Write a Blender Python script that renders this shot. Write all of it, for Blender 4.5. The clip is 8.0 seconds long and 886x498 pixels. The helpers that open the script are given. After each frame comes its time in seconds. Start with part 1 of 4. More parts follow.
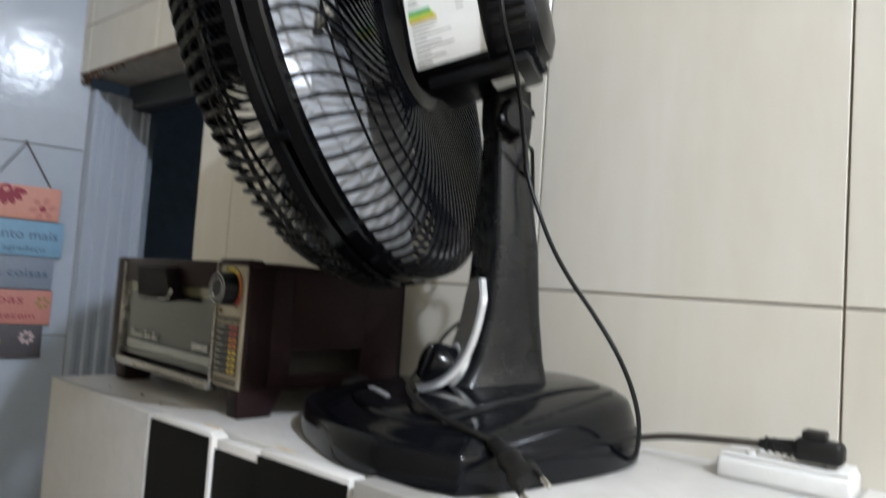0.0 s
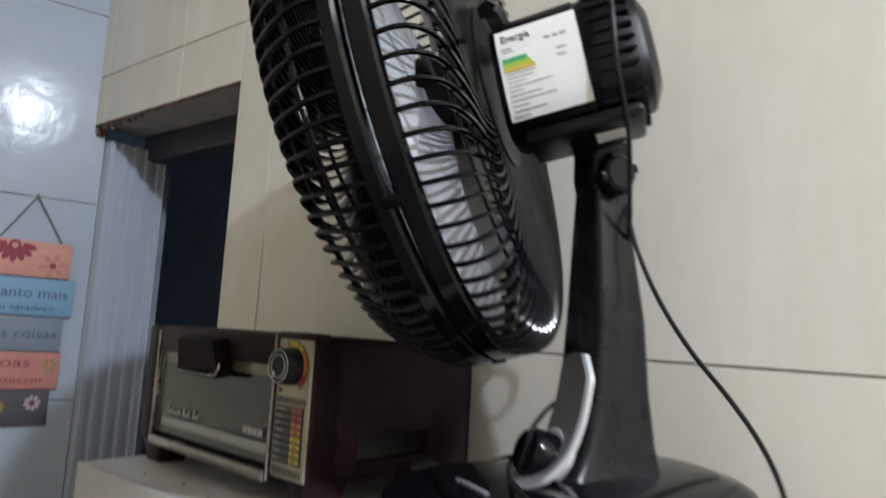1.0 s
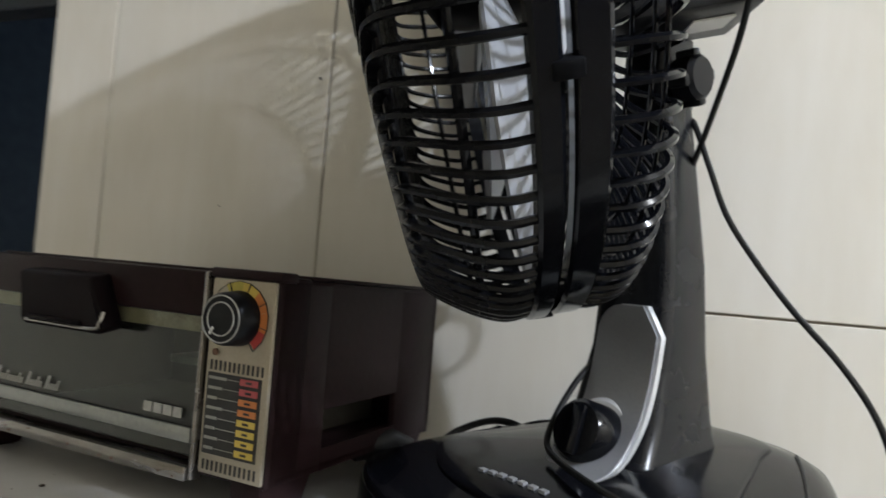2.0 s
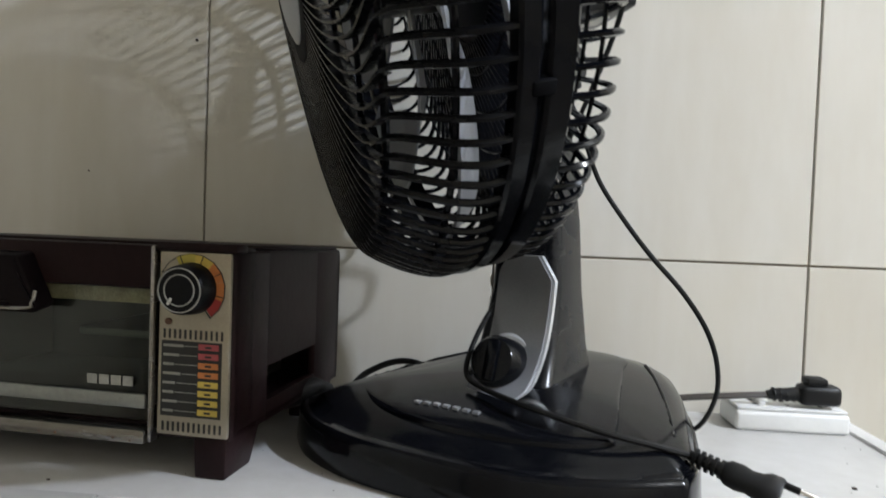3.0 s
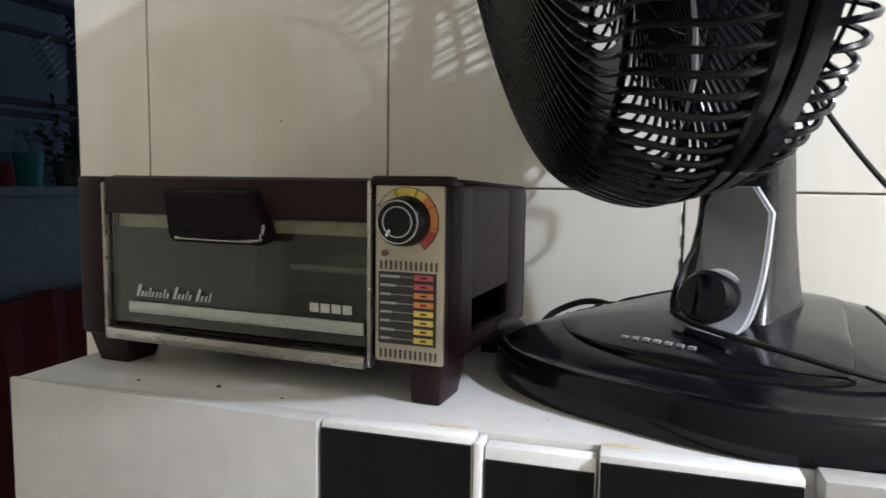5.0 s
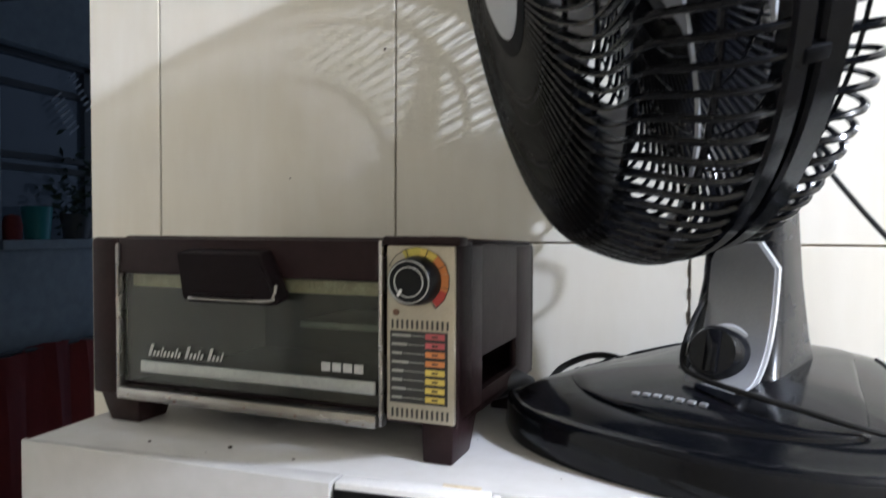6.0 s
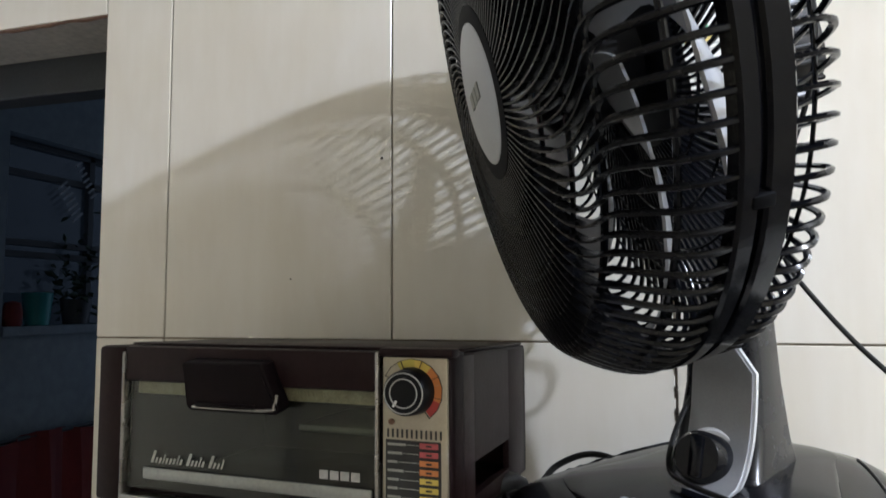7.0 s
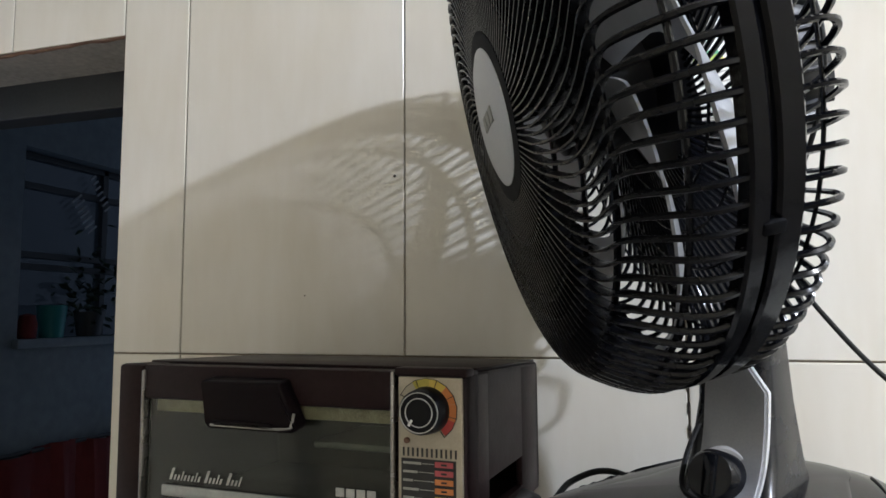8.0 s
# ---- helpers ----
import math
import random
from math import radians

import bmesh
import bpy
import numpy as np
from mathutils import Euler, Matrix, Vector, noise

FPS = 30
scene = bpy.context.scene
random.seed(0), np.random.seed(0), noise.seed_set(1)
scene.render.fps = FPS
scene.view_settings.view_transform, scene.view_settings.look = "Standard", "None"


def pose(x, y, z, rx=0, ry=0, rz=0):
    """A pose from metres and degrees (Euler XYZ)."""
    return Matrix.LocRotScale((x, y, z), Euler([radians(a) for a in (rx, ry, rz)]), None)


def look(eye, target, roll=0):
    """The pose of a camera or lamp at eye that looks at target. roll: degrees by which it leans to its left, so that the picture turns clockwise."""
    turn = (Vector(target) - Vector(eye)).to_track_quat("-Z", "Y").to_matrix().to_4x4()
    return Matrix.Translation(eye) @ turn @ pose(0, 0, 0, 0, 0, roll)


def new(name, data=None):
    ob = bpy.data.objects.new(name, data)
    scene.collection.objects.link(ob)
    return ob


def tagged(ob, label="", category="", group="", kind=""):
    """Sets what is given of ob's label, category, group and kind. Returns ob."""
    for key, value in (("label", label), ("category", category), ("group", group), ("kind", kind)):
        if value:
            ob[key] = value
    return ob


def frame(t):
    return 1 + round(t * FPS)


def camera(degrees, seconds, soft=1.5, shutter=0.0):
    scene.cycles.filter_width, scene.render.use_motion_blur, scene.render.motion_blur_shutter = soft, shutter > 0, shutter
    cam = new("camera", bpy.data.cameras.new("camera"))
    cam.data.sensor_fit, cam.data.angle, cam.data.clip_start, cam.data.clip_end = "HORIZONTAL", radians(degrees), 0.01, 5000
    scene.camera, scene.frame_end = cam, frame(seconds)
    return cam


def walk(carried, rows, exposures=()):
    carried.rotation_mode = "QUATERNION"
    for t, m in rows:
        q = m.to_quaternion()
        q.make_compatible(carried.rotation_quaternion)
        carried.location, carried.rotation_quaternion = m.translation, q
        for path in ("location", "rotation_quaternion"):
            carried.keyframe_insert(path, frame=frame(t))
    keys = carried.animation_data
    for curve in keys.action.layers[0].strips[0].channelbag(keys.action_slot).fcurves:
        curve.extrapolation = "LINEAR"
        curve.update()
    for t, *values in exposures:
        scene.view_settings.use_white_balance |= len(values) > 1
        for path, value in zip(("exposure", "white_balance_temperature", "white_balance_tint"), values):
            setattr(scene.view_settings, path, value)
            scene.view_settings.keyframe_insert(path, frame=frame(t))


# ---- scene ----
cam = camera(65.8, 8.0, shutter=0.5)
PATH = [
    (0, (0.747, -0.699, 1.633), (-0.516, 0.848, 1.749), 3.9),
    (0.2, (0.757, -0.724, 1.650), (-0.542, 0.785, 1.837), 3.7),
    (0.3, (0.759, -0.740, 1.654), (-0.552, 0.759, 1.843), 3.2),
    (0.5, (0.742, -0.739, 1.654), (-0.571, 0.762, 1.809), 1.7),
    (0.8, (0.678, -0.717, 1.644), (-0.552, 0.850, 1.839), 3.7),
    (1, (0.631, -0.701, 1.656), (-0.612, 0.847, 1.901), 3.3),
    (1.2, (0.575, -0.675, 1.650), (-0.623, 0.886, 2.013), 4.3),
    (1.5, (0.488, -0.642, 1.638), (-0.594, 1.018, 1.911), 6.3),
    (1.7, (0.449, -0.633, 1.653), (-0.520, 1.109, 1.813), 5.4),
    (2.8, (0.330, -0.716, 1.661), (0.143, 1.275, 1.652), 3.1),
    (3, (0.333, -0.728, 1.666), (0.149, 1.263, 1.603), 2.1),
    (3.5, (0.349, -0.727, 1.656), (0.200, 1.264, 1.527), 0.8),
    (4, (0.334, -0.726, 1.638), (0.045, 1.246, 1.476), 1.6),
    (4.5, (0.302, -0.721, 1.642), (-0.147, 1.217, 1.438), 1.0),
    (4.7, (0.289, -0.728, 1.644), (-0.221, 1.195, 1.438), 1.2),
    (5.8, (0.272, -0.739, 1.648), (-0.313, 1.170, 1.543), 0.7),
    (6, (0.275, -0.742, 1.655), (-0.288, 1.177, 1.596), 0.2),
    (6.5, (0.284, -0.763, 1.671), (-0.264, 1.159, 1.747), -0.4),
    (7, (0.288, -0.772, 1.683), (-0.267, 1.143, 1.843), -0.3),
    (7.5, (0.291, -0.781, 1.692), (-0.306, 1.116, 1.897), -0.5),
    (8, (0.287, -0.782, 1.691), (-0.293, 1.123, 1.879), -0.4),
]
walk(cam, [(t, look(eye, target, roll)) for t, eye, target, roll in PATH],
     [(0.0, 0.07, 6500, 10), (0.5, -0.04, 6500, 10), (1.0, 0.02, 6500, 10), (1.6, 0.25, 6450, 10), (3.0, 0.04, 6350, 10), (3.5, -0.04, 6350, 10), (4.0, 0.0, 6350, 10), (4.6, 0.40, 6380, 11), (6.0, 0.96, 6100, 13), (6.5, 0.55, 6200, 12), (7.0, 0.50, 6250, 12), (8.0, 0.48, 6300, 12)])

# ---- world, lamps, exposure ----
world = bpy.data.worlds.new("night")
scene.world = world
world.use_nodes = True
world.node_tree.nodes["Background"].inputs["Color"].default_value = (0.55, 0.72, 1.0, 1)
world.node_tree.nodes["Background"].inputs["Strength"].default_value = 0.16

LAMP = (1.8, -0.84, 2.84)
bulb_data = bpy.data.lights.new("bulb_light", "POINT")
bulb_data.energy, bulb_data.color, bulb_data.shadow_soft_size = 113, (0.89, 0.98, 1.155), 0.03
bulb_light = new("bulb_light", bulb_data)
bulb_light.location = LAMP


# ---- materials ----
def mat(name, color, rough=0.5, metal=0.0, vary=0.12, scale=30.0, bump=0.0, bump_scale=200.0, coat=0.0,
        stretch=(1, 1, 1), island=False, spec=0.5, fine=0.5, second=None):
    """Principled material with colour variation at two scales and a fine relief."""
    m = bpy.data.materials.new(name)
    m.use_nodes = True
    nt = m.node_tree
    b = nt.nodes["Principled BSDF"]
    co = nt.nodes.new("ShaderNodeTexCoord")
    mp = nt.nodes.new("ShaderNodeMapping")
    mp.inputs["Scale"].default_value = stretch
    nt.links.new(co.outputs["Object"], mp.inputs["Vector"])
    n1 = nt.nodes.new("ShaderNodeTexNoise")
    n1.inputs["Scale"].default_value, n1.inputs["Detail"].default_value = scale, 6
    n2 = nt.nodes.new("ShaderNodeTexNoise")
    n2.inputs["Scale"].default_value, n2.inputs["Detail"].default_value = scale * 9, 3
    for n in (n1, n2):
        nt.links.new(mp.outputs["Vector"], n.inputs["Vector"])
    mix = nt.nodes.new("ShaderNodeMix")
    mix.data_type = "FLOAT"
    mix.inputs[0].default_value = fine
    nt.links.new(n1.outputs["Fac"], mix.inputs[2])
    nt.links.new(n2.outputs["Fac"], mix.inputs[3])
    ramp = nt.nodes.new("ShaderNodeValToRGB")
    e = ramp.color_ramp.elements
    e[0].position, e[1].position = 0.3, 0.72
    dark = second or tuple(c * (1 - vary) for c in color)
    e[0].color, e[1].color = (*dark, 1), (*tuple(min(1, c * (1 + vary * 0.5)) for c in color), 1)
    nt.links.new(mix.outputs[0], ramp.inputs["Fac"])
    nt.links.new(ramp.outputs["Color"], b.inputs["Base Color"])
    rr = nt.nodes.new("ShaderNodeMapRange")
    rr.inputs["To Min"].default_value, rr.inputs["To Max"].default_value = max(0, rough - 0.08), min(1, rough + 0.1)
    nt.links.new(n1.outputs["Fac"], rr.inputs["Value"])
    nt.links.new(rr.outputs["Result"], b.inputs["Roughness"])
    b.inputs["Metallic"].default_value = metal
    b.inputs["Specular IOR Level"].default_value = spec
    b.inputs["Coat Weight"].default_value = coat
    b.inputs["Coat Roughness"].default_value = 0.08
    if bump:
        nb = nt.nodes.new("ShaderNodeTexNoise")
        nb.inputs["Scale"].default_value, nb.inputs["Detail"].default_value = bump_scale, 4
        nt.links.new(mp.outputs["Vector"], nb.inputs["Vector"])
        bp = nt.nodes.new("ShaderNodeBump")
        bp.inputs["Strength"].default_value, bp.inputs["Distance"].default_value = bump, 0.002
        nt.links.new(nb.outputs["Fac"], bp.inputs["Height"])
        nt.links.new(bp.outputs["Normal"], b.inputs["Normal"])
    return m


M_TILE = mat("cream_tile", (0.70, 0.68, 0.62), 0.14, vary=0.07, scale=2.0, bump=0.1, bump_scale=5, stretch=(4, 4, 1.0), fine=0.16, second=(0.62, 0.58, 0.485))
M_TILE_GREY = mat("grey_tile", (0.40, 0.455, 0.535), 0.12, vary=0.07, scale=4, bump=0.5, bump_scale=14, fine=0.4, spec=0.14)
M_GROUT = mat("grout", (0.30, 0.25, 0.19), 0.9, vary=0.4, scale=9, bump=0.3)
M_PLASTER = mat("plaster", (0.56, 0.505, 0.40), 0.8, vary=0.12, scale=4, bump=0.3, bump_scale=60)
M_CEIL = mat("ceiling_paint", (0.69, 0.64, 0.54), 0.85, vary=0.05, scale=3, bump=0.15, bump_scale=80)
M_FLOOR = mat("floor_tile", (0.24, 0.22, 0.2), 0.35, vary=0.2, scale=3)
M_SOFFIT = mat("raw_cement", (0.46, 0.43, 0.38), 0.9, vary=0.35, scale=12, bump=0.6, bump_scale=70)
M_RUST = mat("crumbled_brown_plaster", (0.16, 0.09, 0.06), 0.95, vary=0.5, scale=60, bump=0.5)
M_JAMB = mat("painted_steel", (0.42, 0.47, 0.55), 0.4, vary=0.12, scale=6, bump=0.1, bump_scale=40, stretch=(1, 1, 0.15))
M_DARK_WALL = mat("dark_teal_paint", (0.27, 0.32, 0.36), 0.75, vary=0.25, scale=3, bump=0.2, bump_scale=50)
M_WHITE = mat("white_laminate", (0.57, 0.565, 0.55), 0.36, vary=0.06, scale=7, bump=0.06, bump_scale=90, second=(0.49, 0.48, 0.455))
# white laminate again, greyed: the shade on the door fronts is in the colour
M_WHITE_DOOR = mat("shaded_white_door", (0.43, 0.425, 0.41), 0.42, vary=0.06, scale=6, bump=0.06, bump_scale=90, second=(0.37, 0.36, 0.34))
M_WHITE_EDGE = mat("white_edge_band", (0.72, 0.71, 0.69), 0.45, vary=0.1, scale=40)
M_BLACK_DOOR = mat("black_laminate", (0.006, 0.006, 0.006), 0.6, vary=0.5, scale=120, stretch=(1, 1, 0.1), spec=0.12)
M_OVEN = mat("brown_enamel", (0.0185, 0.0098, 0.0104), 0.40, vary=0.25, scale=25, bump=0.08, bump_scale=160, spec=0.11)
M_HANDLE = mat("dark_brown_plastic", (0.007, 0.0045, 0.0055), 0.5, vary=0.2, scale=30, spec=0.07)
M_OVEN_DARK = mat("oven_inside", (0.07, 0.066, 0.056), 0.55, vary=0.3, scale=30)
M_CHROME = mat("brushed_steel", (0.36, 0.355, 0.34), 0.26, metal=0.95, vary=0.25, scale=40, stretch=(0.2, 1, 1), second=(0.24, 0.22, 0.2))
M_PANEL = mat("champagne_panel", (0.40, 0.36, 0.285), 0.45, metal=0.7, vary=0.12, scale=60)
M_CREAM_STRIP = mat("worn_reflector", (0.66, 0.58, 0.42), 0.5, vary=0.4, scale=90, second=(0.3, 0.22, 0.13))
M_TRAY = mat("aluminium_tray", (0.36, 0.375, 0.36), 0.35, metal=0.6, vary=0.2, scale=30)
M_PRINT_BLACK = mat("black_print", (0.02, 0.02, 0.019), 0.5, vary=0.2)
M_PRINT_WHITE = mat("white_print", (0.72, 0.73, 0.72), 0.5, vary=0.1)
M_PRINT_PALE = mat("faded_print", (0.4, 0.4, 0.38), 0.5, vary=0.3)
M_PRINT_GREY = mat("grey_print", (0.28, 0.28, 0.25), 0.5, vary=0.2)
M_FAN = mat("black_gloss_plastic", (0.004, 0.0044, 0.006), 0.11, vary=0.25, scale=18, bump=0.03, bump_scale=300, spec=0.2)
M_FAN_MATT = mat("black_satin_plastic", (0.004, 0.0043, 0.0055), 0.3, vary=0.3, scale=40, spec=0.2)
M_FAN_RIB = mat("black_rib_plastic", (0.0045, 0.0048, 0.006), 0.26, vary=0.3, scale=40, spec=0.22)
M_FAN_DULL = mat("black_dull_plastic", (0.004, 0.0043, 0.0055), 0.6, vary=0.3, scale=40, spec=0.06)
M_POST = mat("graphite_plastic", (0.0075, 0.008, 0.0095), 0.25, vary=0.15, scale=30, bump=0.02, bump_scale=400, spec=0.3)
M_BLADE = mat("silver_blade_plastic", (0.36, 0.375, 0.40), 0.30, vary=0.08, scale=12, metal=0.1)
M_SILVER = mat("silver_paint", (0.33, 0.34, 0.36), 0.36, vary=0.1, scale=60, metal=0.45)
M_SILVER_LIGHT = mat("bright_silver_paint", (0.66, 0.67, 0.69), 0.3, vary=0.08, scale=60, metal=0.5)
M_BADGE = mat("grey_badge", (0.46, 0.48, 0.5), 0.4, vary=0.08, scale=60, metal=0.3)
M_LABEL = mat("paper_label", (0.74, 0.74, 0.71), 0.5, vary=0.06, scale=60)
M_GREEN = mat("green_print", (0.06, 0.33, 0.14), 0.5)
M_LIME = mat("lime_print", (0.36, 0.5, 0.06), 0.5)
M_YELLOW = mat("yellow_print", (0.55, 0.41, 0.08), 0.5)
M_ORANGE = mat("orange_print", (0.52, 0.18, 0.05), 0.5)
M_RED = mat("red_print", (0.36, 0.04, 0.035), 0.5)
M_PINKRED = mat("pinkish_red_print", (0.38, 0.07, 0.075), 0.5)
M_CORD = mat("black_cord_rubber", (0.01, 0.01, 0.01), 0.45, vary=0.3, scale=60, spec=0.25)
M_CORD_BROWN = mat("brown_cord", (0.05, 0.042, 0.035), 0.45, vary=0.2, scale=60)
M_STRIP = mat("white_plastic", (0.76, 0.76, 0.74), 0.35, vary=0.05, scale=30)
M_PIN = mat("nickel_pin", (0.75, 0.74, 0.72), 0.2, metal=1.0, vary=0.1)
M_WOOD_PINK = mat("salmon_painted_board", (0.62, 0.3, 0.24), 0.6, vary=0.12, scale=30, stretch=(1, 0.3, 2))
M_WOOD_PINK_DARK = mat("coral_painted_board", (0.52, 0.22, 0.19), 0.6, vary=0.14, scale=30, stretch=(1, 0.3, 2))
M_WOOD_BLUE = mat("sky_blue_board", (0.19, 0.36, 0.52), 0.6, vary=0.12, scale=30, stretch=(1, 0.3, 2))
M_WOOD_GREY = mat("slate_blue_board", (0.2, 0.24, 0.31), 0.6, vary=0.12, scale=30, stretch=(1, 0.3, 2))
M_WOOD_DARK = mat("charcoal_board", (0.075, 0.07, 0.08), 0.6, vary=0.2, scale=30, stretch=(1, 0.3, 2))
M_MAROON = mat("maroon_print", (0.28, 0.03, 0.06), 0.6)
M_NAVY = mat("navy_print", (0.05, 0.1, 0.17), 0.6)
M_OLIVE = mat("yellow_green_print", (0.45, 0.38, 0.07), 0.6)
M_OCHRE = mat("dull_ochre_print", (0.3, 0.24, 0.06), 0.6, vary=0.35, scale=120)
M_PALE_PINK = mat("pale_pink_print", (0.5, 0.38, 0.4), 0.6)
M_STRING = mat("grey_string", (0.2, 0.19, 0.19), 0.8, vary=0.3, scale=200)
M_TEAL = mat("teal_plastic", (0.03, 0.26, 0.27), 0.4, vary=0.1, scale=20)
M_CLOTH = mat("dark_red_cloth", (0.2, 0.035, 0.035), 0.9, vary=0.2, scale=60, bump=0.3, bump_scale=500)
M_FRAME_DARK = mat("dark_window_frame", (0.045, 0.05, 0.055), 0.5, vary=0.3, scale=20)
M_LIGHT_STRIPE = mat("pale_light_stripe", (0.5, 0.53, 0.57), 0.6, vary=0.2, scale=20)
M_DIRT = mat("dirt_speck", (0.05, 0.035, 0.025), 0.9, vary=0.4, scale=80)


def glass(name, tint=(0.8, 0.85, 0.82), rough=0.03, clear=1.0, ior=1.3):
    m = bpy.data.materials.new(name)
    m.use_nodes = True
    b = m.node_tree.nodes["Principled BSDF"]
    b.inputs["Base Color"].default_value = (*tint, 1)
    b.inputs["Roughness"].default_value = rough
    b.inputs["Transmission Weight"].default_value = clear
    b.inputs["IOR"].default_value = ior
    return m


M_GLASS = glass("oven_glass", (0.66, 0.71, 0.64), 0.05, 0.984, 1.42)      # slight diffuse haze, standing in for the room's reflections
M_PANE = glass("window_glass", (0.5, 0.55, 0.6))


# ---- building helpers ----
def empty(name, x, y, z, rz=0.0):
    ob = new(name)
    ob.empty_display_size = 0.05
    ob.matrix_basis = pose(x, y, z, 0, 0, rz)
    return ob


def mesh_of(name, bm, material, smooth=True, angle=40):
    bmesh.ops.recalc_face_normals(bm, faces=bm.faces)
    for f in bm.faces:
        f.smooth = smooth
    if smooth:
        for e in bm.edges:
            if len(e.link_faces) == 2 and e.calc_face_angle(0) > radians(angle):
                e.smooth = False
    me = bpy.data.meshes.new(name)
    bm.to_mesh(me)
    bm.free()
    me.materials.append(material)
    return me


def part(name, bm, material, parent=None, label="", smooth=True, at=None):
    """One mesh object; under a thing or a part where one is given."""
    ob = new(name, mesh_of(name, bm, material, smooth))
    if parent:
        ob.parent = parent
    if at is not None:
        ob.matrix_basis = at
    if label:
        ob["label"] = label
    return ob


def box(x0, x1, y0, y1, z0, z1, bevel=0.0, seg=2, bm=None):
    own = bmesh.new()
    bmesh.ops.create_cube(own, size=1)
    for v in own.verts:
        v.co = Vector(((x0 + x1) / 2 + v.co.x * (x1 - x0), (y0 + y1) / 2 + v.co.y * (y1 - y0), (z0 + z1) / 2 + v.co.z * (z1 - z0)))
    if bevel:
        bmesh.ops.bevel(own, geom=own.edges[:], offset=bevel, segments=seg, affect="EDGES", profile=0.5)
    return join(bm, own)


def join(bm, own):
    if bm is None:
        return own
    me = bpy.data.meshes.new("tmp")
    own.to_mesh(me)
    bm.from_mesh(me)
    bpy.data.meshes.remove(me)
    own.free()
    return bm


def loft(loops, close_ends=True, bm=None, ring=True):
    """Skin over loops of equal length."""
    bm = bm or bmesh.new()
    vs = [[bm.verts.new(p) for p in lp] for lp in loops]
    n = len(loops[0])
    for a, b in zip(vs, vs[1:]):
        for i in range(n if ring else n - 1):
            j = (i + 1) % n
            bm.faces.new((a[i], a[j], b[j], b[i]))
    if close_ends and ring:
        bm.faces.new(vs[0][::-1])
        bm.faces.new(vs[-1])
    return bm


def lathe(profile, seg=48, m=None, closed=False):
    """Turn (radius, height) pairs about z."""
    bm = bmesh.new()
    rows = []
    for r, h in profile:
        if r < 1e-6:
            rows.append([bm.verts.new((0, 0, h))])
        else:
            rows.append([bm.verts.new((r * math.cos(math.tau * i / seg), r * math.sin(math.tau * i / seg), h)) for i in range(seg)])
    pairs = list(zip(rows, rows[1:])) + ([(rows[-1], rows[0])] if closed else [])
    for a, b in pairs:
        for i in range(seg):
            j = (i + 1) % seg
            if len(a) == 1 and len(b) == 1:
                continue
            if len(a) == 1:
                bm.faces.new((a[0], b[j], b[i]))
            elif len(b) == 1:
                bm.faces.new((a[i], a[j], b[0]))
            else:
                bm.faces.new((a[i], a[j], b[j], b[i]))
    if m is not None:
        bm.transform(m)
    return bm


def smooth_path(pts, per=8):
    """Catmull-Rom through the points."""
    pts = [Vector(p) for p in pts]
    ext = [pts[0] * 2 - pts[1], *pts, pts[-1] * 2 - pts[-2]]
    out = []
    for i in range(1, len(ext) - 2):
        p0, p1, p2, p3 = ext[i - 1:i + 3]
        for k in range(per):
            t = k / per
            out.append(0.5 * ((2 * p1) + (p2 - p0) * t + (2 * p0 - 5 * p1 + 4 * p2 - p3) * t * t + (3 * p1 - p0 - 3 * p2 + p3) * t ** 3))
    out.append(pts[-1])
    return out


def tube(pts, r, sides=8, bm=None, flat=1.0):
    bm = bm or bmesh.new()
    pts = [Vector(p) for p in pts]
    loops = []
    side = None
    for i, p in enumerate(pts):
        d = (pts[min(i + 1, len(pts) - 1)] - pts[max(i - 1, 0)]).normalized()
        if side is None:
            side = d.orthogonal().normalized()
        side = (side - d * side.dot(d)).normalized()
        up = d.cross(side)
        rr = r[i] if isinstance(r, (list, tuple)) else r
        loops.append([p + (side * math.cos(math.tau * k / sides) + up * math.sin(math.tau * k / sides) * flat) * rr for k in range(sides)])
    return loft(loops, True, bm)


def closed_curve(pts, per=8):
    n = len(pts)
    out = []
    P = [Vector((*p, 0)) for p in pts]
    for i in range(n):
        p0, p1, p2, p3 = P[(i - 1) % n], P[i], P[(i + 1) % n], P[(i + 2) % n]
        for k in range(per):
            t = k / per
            out.append(0.5 * ((2 * p1) + (p2 - p0) * t + (2 * p0 - 5 * p1 + 4 * p2 - p3) * t * t + (3 * p1 - p0 - 3 * p2 + p3) * t ** 3))
    return out


def prism(outline, z0, z1, m=None, bevel=0.0):
    """Upright plate over a 2D outline."""
    bm = bmesh.new()
    loft([[Vector((x, y, z0)) for x, y in outline], [Vector((x, y, z1)) for x, y in outline]], True, bm)
    if bevel:
        bmesh.ops.bevel(bm, geom=[e for e in bm.edges if abs(e.verts[0].co.z - e.verts[1].co.z) < 1e-7], offset=bevel, segments=2, affect="EDGES", profile=0.5)
    if m is not None:
        bm.transform(m)
    return bm


